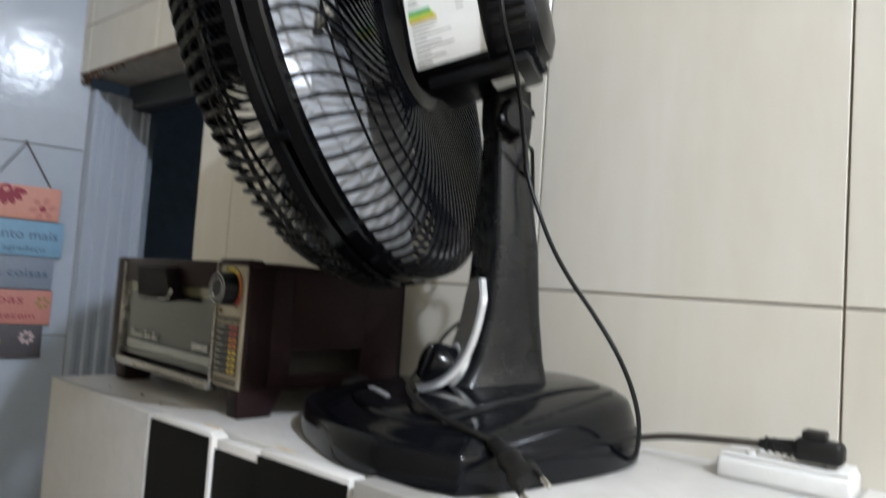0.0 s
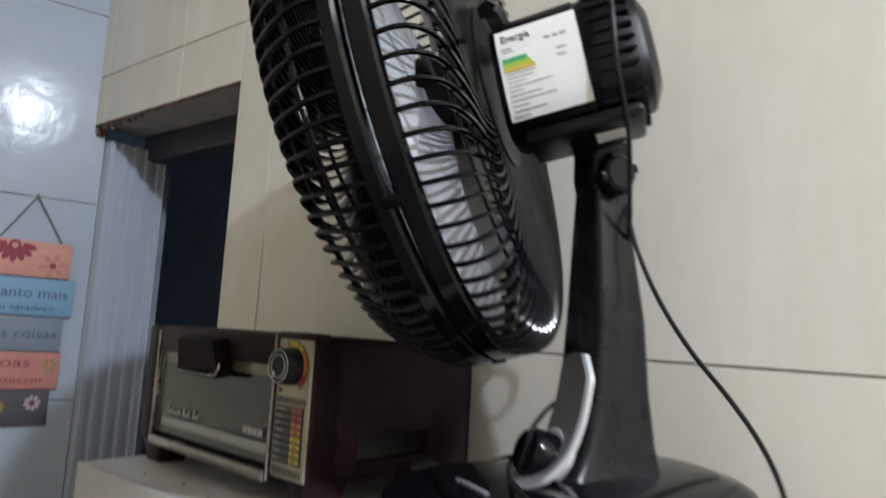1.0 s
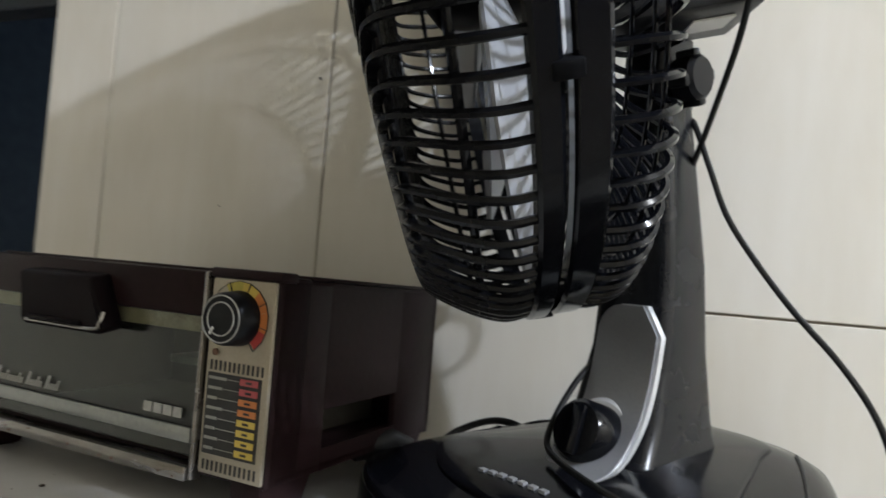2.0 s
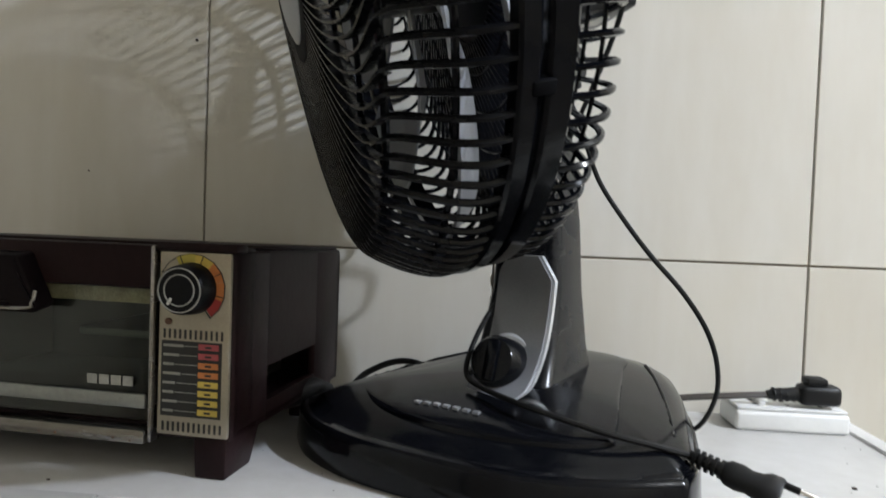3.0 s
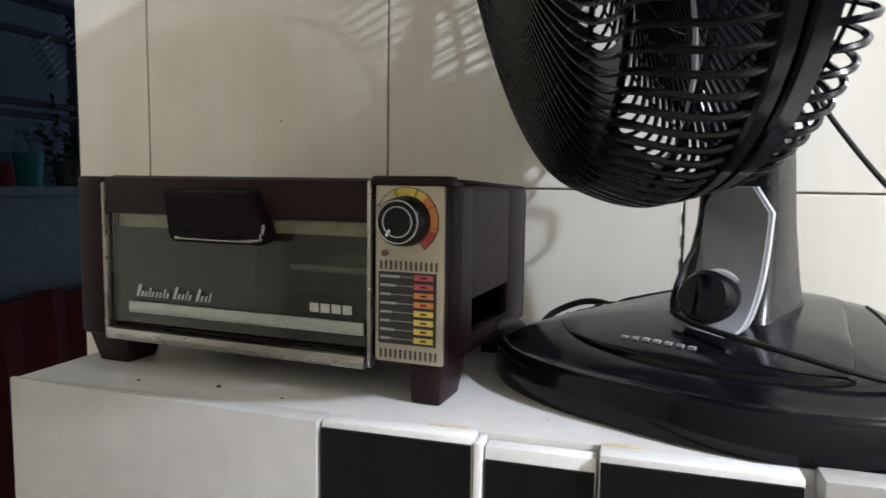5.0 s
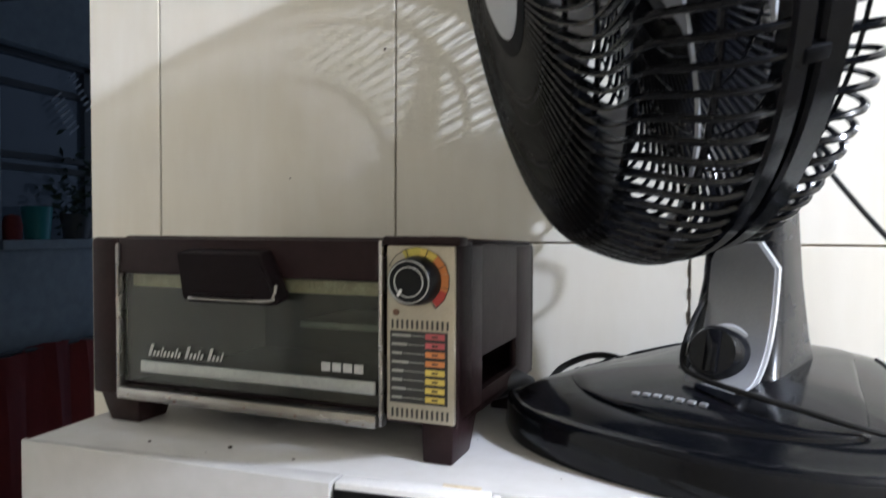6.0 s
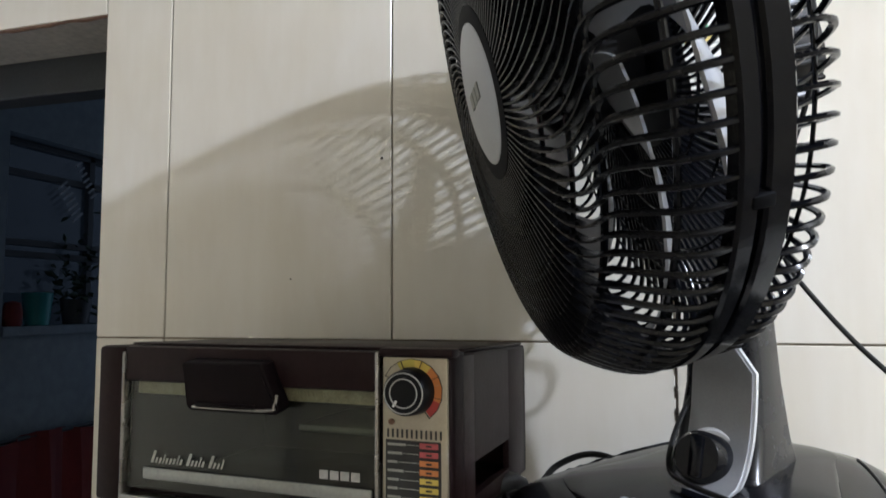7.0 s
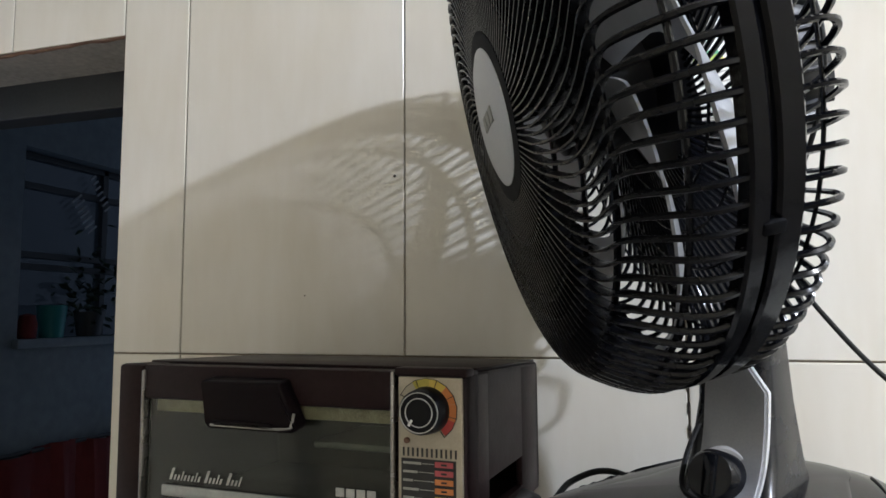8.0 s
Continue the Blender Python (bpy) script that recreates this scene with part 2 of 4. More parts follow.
def lettering(text, size, width, m, depth=0.0006):
    """Mesh of built-in type, fitted to a width, centred, lying in xy before m."""
    cu = bpy.data.curves.new("type", "FONT")
    cu.body, cu.size, cu.extrude, cu.align_x, cu.align_y = text, size, depth, "CENTER", "CENTER"
    cu.resolution_u = 3
    ob = bpy.data.objects.new("type", cu)
    scene.collection.objects.link(ob)
    bpy.context.view_layer.update()
    me = bpy.data.meshes.new_from_object(ob.evaluated_get(bpy.context.evaluated_depsgraph_get()))
    bpy.data.objects.remove(ob)
    bm = bmesh.new()
    bm.from_mesh(me)
    bpy.data.meshes.remove(me)
    xs = [v.co.x for v in bm.verts]
    k = width / (max(xs) - min(xs))
    mid = (max(xs) + min(xs)) / 2
    for v in bm.verts:
        v.co.x = (v.co.x - mid) * k
    bm.transform(m)
    return bm


# ---- structure ----
TOP = 1.485            # top of the cabinet
TW, TH, JOINT = 0.32, 0.57, 1.64
DOOR_L, DOOR_R, DOOR_TOP = -1.0, -0.43, 2.094
CEIL_Z, RIGHT, BACK = 2.95, 2.6, -2.5


def setting(name, bm, material, label, smooth=False):
    ob = part(name, bm, material, None, label, smooth)
    return tagged(ob, label, name.split("_")[0], "", "structure")


wall_north = setting("wall_north", box(DOOR_R, RIGHT, 0.004, 0.12, 0, CEIL_Z), M_GROUT, "cream tiled kitchen wall with dark joints")
part("lintel", box(DOOR_L, DOOR_R, 0.004, 0.12, DOOR_TOP + 0.002, CEIL_Z), M_SOFFIT, wall_north, "rough cement lintel over the doorway", False)
WEST = pose(DOOR_L + 0.0072, 0.027, 0, 0, 0, 73.5)      # this wall stands 15 degrees out of square
bm = box(-2.6, -0.001, 0.004, 0.12, 0, CEIL_Z)
bm.transform(WEST)
wall_west = setting("wall_west", bm, M_GROUT, "pale grey glazed tile wall beside the doorway")
setting("wall_south", box(-1.75, RIGHT, BACK - 0.12, BACK, 0, CEIL_Z), M_PLASTER, "plain cream plaster wall")
setting("wall_east", box(RIGHT, RIGHT + 0.12, BACK - 0.12, 0.12, 0, CEIL_Z), M_PLASTER, "plain cream plaster wall")
setting("floor", box(-2.1, RIGHT, BACK, 3.2, -0.1, 0), M_FLOOR, "brownish ceramic kitchen floor")
setting("ceiling", box(-2.1, RIGHT, BACK, 3.2, CEIL_Z, CEIL_Z + 0.1), M_CEIL, "white painted ceiling")

# room behind the doorway
FAR_X = -1.9
WIN = (1.14, 2.05, 1.61, 2.32)
bm = box(FAR_X - 0.15, FAR_X, 0.12, WIN[0], 0, CEIL_Z)
box(FAR_X - 0.15, FAR_X, WIN[1], 3.2, 0, CEIL_Z, bm=bm)
box(FAR_X - 0.15, FAR_X, WIN[0], WIN[1], 0, WIN[2], bm=bm)
box(FAR_X - 0.15, FAR_X, WIN[0], WIN[1], WIN[3], CEIL_Z, bm=bm)
wall_far_west = setting("wall_far_west", bm, M_DARK_WALL, "dark teal painted wall of the unlit room")
setting("wall_far_east", box(0.5, 0.6, 0.12, 3.2, 0, CEIL_Z), M_DARK_WALL, "dark teal painted wall of the unlit room")
setting("wall_far_south", box(FAR_X, -1.0, 0.168, 0.2, 0, CEIL_Z), M_DARK_WALL, "dark teal painted back of the kitchen wall")

window_1 = setting("window_1", box(FAR_X - 0.06, FAR_X + 0.03, WIN[0] - 0.02, WIN[1], WIN[2] - 0.035, WIN[2], 0.004), M_DARK_WALL, "dark framed window with a sill in the unlit room")
for y in (WIN[0] + 0.015, (WIN[0] + WIN[1]) / 2, WIN[1] - 0.015):
    part("window_frame", box(FAR_X - 0.1, FAR_X - 0.06, y - 0.015, y + 0.015, WIN[2], WIN[3], 0.002), M_FRAME_DARK, window_1, "", False)
for z in (WIN[2] + 0.27, WIN[2] + 0.315, WIN[3] - 0.13, WIN[3] - 0.015):
    part("window_frame", box(FAR_X - 0.1, FAR_X - 0.06, WIN[0] + 0.03, WIN[1] - 0.03, z - 0.012, z + 0.012, 0.002), M_FRAME_DARK, window_1, "", False)
pane = part("pane", box(FAR_X - 0.085, FAR_X - 0.081, WIN[0] + 0.03, WIN[1] - 0.03, WIN[2], WIN[3]), M_PANE, window_1, "", False)
pane.visible_shadow = False
# pale bars added before the pane, in place of bright light stripes there
for k in range(7):
    for base_y, base_z, ln in ((1.43, 2.17, 0.03), (1.51, 2.27, 0.018)):
        part("light_stripe", box(-0.003, 0.003, -ln, ln, -0.0035, 0.0035), M_LIGHT_STRIPE, window_1, "pale bar in place of a stripe of light at the window", False,
             pose(FAR_X - 0.05, base_y + 0.014 * k, base_z - 0.02 * k, 40, 0, 0))

setting("backdrop", box(-3.6, -3.5, 0.2, 4.5, 0.5, 3.5), M_FRAME_DARK, "dark night behind the window")

# ribbed steel jamb lining
outline = [(-1.0, 0.026)]
for k in range(9):
    y = 0.030 + k * 0.0155
    outline += [(-0.974 - (0.007 if k % 2 else 0), y), (-0.974 - (0.007 if k % 2 else 0), y + 0.012)]
outline += [(-0.968, 0.168), (-1.0, 0.168)]
bm = bmesh.new()
loft([[Vector((x, y, 0)) for x, y in outline], [Vector((x, y, 2.062)) for x, y in outline]], True, bm)
door_jamb = setting("door_jamb", bm, M_JAMB, "grey blue painted ribbed steel door jamb")
door_jamb["category"] = "door frame"
header = setting("trim", box(DOOR_L, DOOR_R + 0.02, 0.122, 0.17, 2.035, 2.13, 0.003), M_FRAME_DARK, "dark header board behind the doorway")
edge_strip = setting("trim", box(DOOR_R + 0.001, DOOR_R + 0.03, 0.1205, 0.165, 0, 2.03, 0.002), M_FRAME_DARK, "dark door stop strip")

# small crumbled plaster at the corner of the lintel
bm = bmesh.new()
rng = random.Random(4)
for k in range(46):
    own = bmesh.new()
    bmesh.ops.create_icosphere(own, subdivisions=1, radius=rng.uniform(0.0015, 0.0045))
    along = rng.random() ** 2.2
    own.transform(Matrix.Translation((-0.995 + along * 0.2, rng.uniform(0.0, 0.02), 2.091 - rng.uniform(0, 0.02) * (1 - along))) @ pose(0, 0, 0, rng.uniform(0, 90), rng.uniform(0, 90), 0) @ Matrix.Diagonal((rng.uniform(0.6, 2.4), rng.uniform(0.5, 1), rng.uniform(0.3, 0.9), 1)))
    join(bm, own)
tagged(part("plaster_crumbs", bm, M_RUST, wall_north, "crumbled brown plaster under the lintel"), kind="stuff")


# ragged mortar line under the tiles of the lintel
rng = random.Random(12)
pts = []
x = DOOR_L
while x < DOOR_R - 0.004:
    pts.append((x, 0.003, DOOR_TOP + rng.uniform(-0.0035, 0.001)))
    x += rng.uniform(0.012, 0.03)
pts.append((DOOR_R, 0.003, DOOR_TOP))
part("mortar_line", tube(pts, 0.0032, 5), M_RUST, wall_north, "ragged dark mortar line")

# ---- mini oven ----
OVW = 0.1705
oven = tagged(empty("mini_oven", -0.02, -0.2600, TOP, -5.0), "dark brown vintage mini oven with glass door on the cabinet", "oven")
Z0, Z1, DEP = 0.028, 0.166, 0.216


def oven_part(name, bm, material, parent=None, label="", smooth=True):
    for v in bm.verts:
        if v.co.z > 0.12:
            v.co.z -= 0.0060 * max(0.0, v.co.y) / 0.216      # the roof falls towards the back
        if v.co.z > 0.032:
            v.co.z = 0.032 + (v.co.z - 0.032) * 0.968
    return part(name, bm, material, parent or oven, label, smooth)


def disc(cx, cz, r, y0, y1, seg=40, bevel=0.0, r2=None):
    prof = [(0, y0), (r, y0), (r2 or r, y1), (0, y1)]
    if bevel:
        prof = [(0, y0), (r, y0), (r2 or r, y1 - bevel), ((r2 or r) - bevel, y1), (0, y1)]
    return lathe(prof, seg, pose(cx, 0, cz, 90, 0, 0))


# shell: floor, roof, left cheek, right housing with the cord opening, back
bm = box(-OVW, OVW, 0.004, DEP, Z1 - 0.006, Z1 - 0.001, 0.002)
box(-OVW, OVW, 0.006, DEP, Z0, Z0 + 0.006, 0.001, bm=bm)
box(-OVW, OVW, DEP - 0.006, DEP, Z0 + 0.006, Z1 - 0.006, bm=bm)
oven_part("body", bm, M_OVEN)
# left cheek with a slanted foot end
oven_part("side_panel", box(-OVW - 0.002, -OVW + 0.028, -0.006, DEP - 0.002, Z0 - 0.004, Z1, 0.004), M_OVEN)
bm = box(OVW - 0.006, OVW, 0.0, 0.055, Z0, Z1 - 0.002, 0.0015)
box(OVW - 0.006, OVW, 0.153, DEP, Z0, Z1 - 0.002, 0.0015, bm=bm)
box(OVW - 0.006, OVW, 0.053, 0.155, 0.072, Z1 - 0.002, bm=bm)
box(OVW - 0.006, OVW, 0.053, 0.155, Z0, 0.044, bm=bm)
oven_part("side_panel", bm, M_OVEN, None, "brown side with a rectangular hand opening")
oven_part("cavity_lining", box(0.112, 0.116, 0.01, DEP - 0.01, Z0 + 0.006, Z1 - 0.007), M_OVEN_DARK, None, "", False)
oven_part("back_lining", box(-0.14, 0.112, DEP - 0.012, DEP - 0.007, Z0 + 0.006, Z1 - 0.007), M_OVEN_DARK, None, "", False)
oven_part("rack", box(-0.02, 0.108, 0.09, 0.19, 0.079, 0.086, 0.002), M_TRAY, None, "dull metal rack inside")

# top cap with raised rim
oven_part("top_cover", box(-OVW + 0.001, OVW - 0.001, 0.03, DEP - 0.006, Z1 - 0.001, Z1 + 0.002, 0.0015), M_OVEN)
oven_part("top_lip", box(0.113, OVW + 0.003, -0.006, 0.012, Z1 - 0.004, Z1 + 0.003, 0.002), M_OVEN)
# door: top band, glass, chrome strips
door = oven_part("door", box(-0.142, 0.11, -0.006, 0.006, 0.134, Z1, 0.003), M_OVEN, None, "drop-down glass oven door")
oven_glass = oven_part("glass", box(-0.137, 0.109, -0.002, 0.001, 0.038, 0.134), M_GLASS, door, "hazy dark oven glass", False)
oven_glass.visible_shadow = False
oven_part("reflector_strip", box(-0.131, 0.108, 0.0016, 0.006, 0.1225, 0.1335, 0.001), M_CREAM_STRIP, door, "worn cream metal strip")
oven_part("chrome_strip", box(-0.1425, -0.1385, -0.0085, 0.003, 0.022, 0.161, 0.002), M_CHROME, door, "thin chrome strip")
oven_part("chrome_strip", box(0.1105, 0.1142, -0.0085, 0.003, 0.024, 0.166, 0.002), M_CHROME, door, "thin chrome strip")
oven_part("chrome_sill", box(-0.14, 0.1095, -0.010, 0.004, 0.0225, 0.033, 0.0025), M_CHROME, door, "dull steel sill with rust specks")
oven_part("lower_bar", box(-0.118, 0.107, -0.0055, -0.0022, 0.047, 0.0575, 0.0015), M_TRAY, door, "grey bar across the glass")
rng = random.Random(31)
for k in range(9):
    xx, r = rng.uniform(-0.13, 0.1), rng.uniform(0.0006, 0.0014)
    oven_part("rust_speck", disc(xx, rng.uniform(0.025, 0.031), r, 0.0095, 0.0104, 8), M_RUST, door, "", False)
# handle: a brown scoop with slanted sides and a chrome lip
hl = [(-0.062, 0.1575), (0.017, 0.1575), (0.034, 0.121), (0.031, 0.1165), (-0.053, 0.1165), (-0.056, 0.120)]
bm = bmesh.new()
front = [Vector((x * 0.95 - 0.001, -0.022, 0.1165 + (z - 0.1165) * 0.66)) for x, z in hl]
loft([[Vector((x, -0.005, z)) for x, z in hl], [Vector((x, -0.022, z - 0.003)) for x, z in hl], front], True, bm)
bmesh.ops.bevel(bm, geom=bm.edges[:], offset=0.002, segments=2, affect="EDGES", profile=0.5)
box(-0.047, 0.012, -0.0245, -0.0215, 0.1185, 0.1215, 0.001, bm=bm)
handle = oven_part("handle", bm, M_HANDLE, door, "dark brown plastic scoop handle")
oven_part("handle_lip", tube(smooth_path([(-0.05, -0.0225, 0.1172), (0.022, -0.0228, 0.1172), (0.0295, -0.0215, 0.1215), (0.0305, -0.0195, 0.130)], 6), 0.0013, 6), M_CHROME, door, "thin chrome edge")
# brand and model name as plain shapes
for k in range(4):
    x = 0.0605 + k * 0.0094
    oven_part("brand_bar", box(x, x + 0.0076, -0.0042, -0.0034, 0.0625, 0.0695), M_PRINT_PALE, door, "", False)
x = -0.110
for count in (9, 5, 4):
    for k in range(count):
        h, w = (0.0105, 0.0026) if k == 0 else ((0.0080, 0.0012) if k % 4 == 3 else (0.0048, 0.0019))
        sh = bmesh.new()
        loft([[Vector((x, yy, 0.0620)), Vector((x + w, yy, 0.0620)), Vector((x + w + h * 0.35, yy, 0.0620 + h)), Vector((x + h * 0.35, yy, 0.0620 + h))] for yy in (-0.0042, -0.0034)], True, sh)
        oven_part("script_bar", sh, M_PRINT_PALE, door, "", False)
        x += w + 0.0021
    x += 0.0035
# control panel
panel = oven_part("control_panel", box(0.1165, 0.1695, -0.006, 0.006, 0.0305, 0.162, 0.0015), M_PANEL, None, "champagne metal control panel")
oven_part("panel_housing", box(0.1147, OVW, -0.0035, 0.03, Z0, Z1, 0.0015), M_OVEN)
PC = (0.1412, 0.1363)
FACE = -0.0062


def arc_plate(cx, cz, r0, r1, a0, a1, y, material, parent, name="dial_segment"):
    n = 10
    pts = [(cx + r * math.cos(radians(a)), cz + r * math.sin(radians(a))) for r, rng_ in ((r1, range(n + 1)), (r0, range(n, -1, -1))) for a in [a0 + (a1 - a0) * i / n for i in rng_]]
    bmx = bmesh.new()
    loft([[Vector((px, y, pz)) for px, pz in pts], [Vector((px, y - 0.0006, pz)) for px, pz in pts]], True, bmx)
    return oven_part(name, bmx, material, parent, "", False)


for a0, a1, mm in ((120, 150, M_PANEL), (85, 119.5, M_OLIVE), (50, 84.5, M_YELLOW), (14, 49.5, M_ORANGE), (-20, 13.5, M_ORANGE), (-52, -20.5, M_RED)):
    arc_plate(*PC, 0.0185, 0.0245, a0, a1, FACE, mm, panel)
for k in range(46):
    a = -55 + k * 4.6
    if k % 9 == 0:
        arc_plate(*PC, 0.0185, 0.0248, a, a + 1.2, FACE - 0.0006, M_PRINT_BLACK, panel, "dial_tick")
arc_plate(*PC, 0.0245, 0.0250, -55, 155, FACE - 0.0002, M_PRINT_BLACK, panel, "dial_rim")
knob = oven_part("knob", disc(*PC, 0.0185, 0.006, 0.022, 48, 0.002, 0.0172), M_FAN_MATT, panel, "round black thermostat knob")
for r in (0.0152, 0.0108):
    oven_part("knob_ring", lathe([(r - 0.0004, 0.0218), (r + 0.0004, 0.0218), (r + 0.0004, 0.0226), (r - 0.0004, 0.0226)], 48, pose(PC[0], 0, PC[1], 90, 0, 0), True), M_PRINT_PALE, panel)
oven_part("knob_pointer", box(-0.0009, 0.0009, -0.0226, -0.0219, 0.0105, 0.0155).copy(), M_PRINT_WHITE, panel, "", False).matrix_basis = pose(PC[0], 0, PC[1], 0, -148, 0)
oven_part("indicator_lamp", disc(0.1244, 0.1122, 0.0024, 0.006, 0.008, 20, 0.0008), M_RUST, panel, "small dark red indicator lamp")
for z in (0.1035, 0.037):
    for k in range(12):
        xx = 0.1215 + k * 0.0039
        oven_part("vent_slot", box(xx - 0.0007, xx + 0.0007, FACE - 0.0003, FACE + 0.003, z - 0.0033, z + 0.0033), M_PRINT_BLACK, panel, "", False)
table_print = oven_part("setting_table", box(0.1197, 0.1645, FACE - 0.0006, FACE + 0.002, 0.0445, 0.0985, 0.0002), M_PRINT_BLACK, panel, "black printed heat chart", False)
for k in range(8):
    z = 0.0952 - k * 0.00665
    mm = (M_PINKRED, M_PINKRED, M_ORANGE, M_ORANGE, M_YELLOW, M_YELLOW, M_YELLOW, M_YELLOW)[k]
    oven_part("colour_chip", box(0.1478, 0.1625, FACE - 0.0012, FACE - 0.0005, z - 0.0021, z + 0.0021), mm, panel, "", False)
    oven_part("number_bar", box(0.153, 0.1575, FACE - 0.0016, FACE - 0.0011, z - 0.0007, z + 0.0007), M_PRINT_BLACK, panel, "", False)
    wlen = (0.015, 0.012, 0.008, 0.013, 0.009, 0.008, 0.011, 0.008)[k]
    oven_part("word_bar", box(0.1215, 0.1215 + wlen, FACE - 0.0012, FACE - 0.0005, z - 0.0009, z + 0.0009), M_PRINT_GREY, panel, "", False)
    oven_part("chart_line", box(0.1225 + wlen, 0.1472, FACE - 0.0012, FACE - 0.0005, z - 0.0002, z + 0.0002), M_PRINT_GREY, panel, "", False)
# feet
for x0, x1, fy0, fy1 in ((-OVW + 0.001, -0.123, -0.003, 0.045), (0.143, OVW - 0.002, -0.004, 0.05), (-OVW + 0.001, -0.123, 0.16, 0.21), (0.143, OVW - 0.002, 0.16, 0.21)):
    bm = bmesh.new()
    t = 0.006
    loft([[Vector((x0 + t * (x0 < 0) * 2, fy0 + 0.003, 0)), Vector((x1 - t * 0.4, fy0 + 0.003, 0)), Vector((x1 - t * 0.4, fy1 - 0.012, 0)), Vector((x0 + t * (x0 < 0) * 2, fy1 - 0.012, 0))],
          [Vector((x0, fy0, 0.031)), Vector((x1, fy0, 0.031)), Vector((x1, fy1, 0.031)), Vector((x0, fy1, 0.031))]], True, bm)
    bmesh.ops.bevel(bm, geom=bm.edges[:], offset=0.002, segments=2, affect="EDGES", profile=0.5)
    oven_part("foot", bm, M_OVEN)


# ---- table fan ----
BX, BY = 0.362, -0.127
fan = tagged(empty("table_fan", BX, BY, TOP), "black plastic table fan with silver blades on the cabinet", "fan")
TO_FAN = Matrix.Translation((-BX, -BY, -TOP))
BASE = pose(0, 0, 0, 0, 0, -29)     # base frame: x along the badge, -y to its front


def fan_part(name, bm, material, m=None, parent=None, label="", smooth=True):
    if m is not None:
        bm.transform(m)
    return part(name, bm, material, parent or fan, label, smooth)


half = [(0.0, 0.182), (0.06, 0.175), (0.115, 0.152), (0.155, 0.118), (0.163, 0.102), (0.155, 0.05), (0.118, -0.06), (0.075, -0.115)]
left_half = [(0.06, 0.181), (0.112, 0.165), (0.150, 0.136), (0.161, 0.114), (0.152, 0.05), (0.118, -0.06), (0.075, -0.115)]
ring_pts = [(x, -f) for x, f in half] + [(0.0, 0.13)] + [(-x, -f) for x, f in reversed(left_half)]
outline = closed_curve(ring_pts, 6)


def base_level(s, z, tilt=0.0):
    return [Vector((p.x * s, p.y * s + 0.012 * (1 - s), z + tilt * (p.y * s))) for p in outline]


fan_part("base", loft([base_level(0.97, 0.0), base_level(0.995, 0.0015), base_level(1.0, 0.005), base_level(0.992, 0.025), base_level(0.984, 0.0295), base_level(0.972, 0.031), base_level(0.95, 0.030)]), M_FAN, BASE, None, "glossy black base plate")
fan_part("base_cover", loft([base_level(0.966, 0.028), base_level(0.955, 0.035, 0.03), base_level(0.925, 0.042, 0.075), base_level(0.90, 0.0462, 0.09), base_level(0.82, 0.0515, 0.1), base_level(0.70, 0.055, 0.105), base_level(0.55, 0.058, 0.105),
                             base_level(0.40, 0.0595, 0.1), base_level(0.2, 0.0605, 0.095), base_level(0.05, 0.061, 0.09)]), M_FAN, BASE, None, "domed glossy black cover")
# raised front plate and seam on the cover


def cover_z(x, y):
    """Height of the cover over a point of the base frame."""
    lv = [(0.945, 0.034, 0.035), (0.90, 0.0462, 0.09), (0.82, 0.0515, 0.1), (0.70, 0.055, 0.105), (0.55, 0.058, 0.105), (0.40, 0.0595, 0.1), (0.2, 0.0605, 0.095), (0.0, 0.061, 0.09)]
    a = math.atan2(y, x)
    best = min(outline, key=lambda p: abs(math.remainder(math.atan2(p.y, p.x) - a, math.tau)))
    s = min(0.945, math.hypot(x, y - 0.004) / best.length)
    for (s0, z0, t0), (s1, z1, t1) in zip(lv, lv[1:]):
        if s1 <= s <= s0:
            k = (s0 - s) / (s0 - s1)
            return z0 + (z1 - z0) * k + (t0 + (t1 - t0) * k) * y
    return 0.06


plate_line = closed_curve([(-0.118, -0.088), (-0.07, -0.128), (0.0, -0.142), (0.07, -0.131), (0.108, -0.108), (0.106, -0.085), (0.085, -0.02), (0.065, 0.04), (0.05, 0.085), (0.0, 0.098), (-0.05, 0.085), (-0.065, 0.04), (-0.09, -0.03), (-0.118, -0.07)], 6)


def plate_loop(s, rise):
    out = []
    for p in plate_line:
        x, y = p.x * s, -0.03 + (p.y + 0.03) * s
        out.append(Vector((x, y, cover_z(x, y) + rise * (1 - 0.75 * min(1.0, max(0.0, (y + 0.05) / 0.1))) * (1 - 0.85 * min(1.0, max(0.0, (-x - 0.02) / 0.08))))))
    return out


fan_part("top_plate", loft([plate_loop(1.0, -0.002), plate_loop(1.0, 0.0022), plate_loop(0.985, 0.0042), plate_loop(0.96, 0.0048), plate_loop(0.85, 0.005), plate_loop(0.65, 0.005), plate_loop(0.4, 0.005), plate_loop(0.15, 0.005)]), M_FAN, BASE, None, "raised glossy plate on the base")
for sx in (-1, 1):
    path = smooth_path([(sx * x, y, 0) for x, y in ((0.138, -0.06), (0.118, -0.01), (0.092, 0.045), (0.07, 0.085))], 8)
    fan_part("cover_seam", tube([(p.x, p.y, cover_z(p.x, p.y) + 0.0002) for p in path], 0.0009, 6), M_FAN_MATT, BASE)
# brand as plain bars
for k in range(7):
    xx = -0.041 + k * 0.0087
    z = cover_z(xx, -0.119) + 0.0056 * (1 - 0.8 * min(1.0, max(0.0, (-xx - 0.02) / 0.08)))
    fan_part("brand_bar", box(xx, xx + 0.005, -0.1212, -0.1168, z - 0.001, z + 0.0009), M_SILVER, BASE, None, "", False)

# column


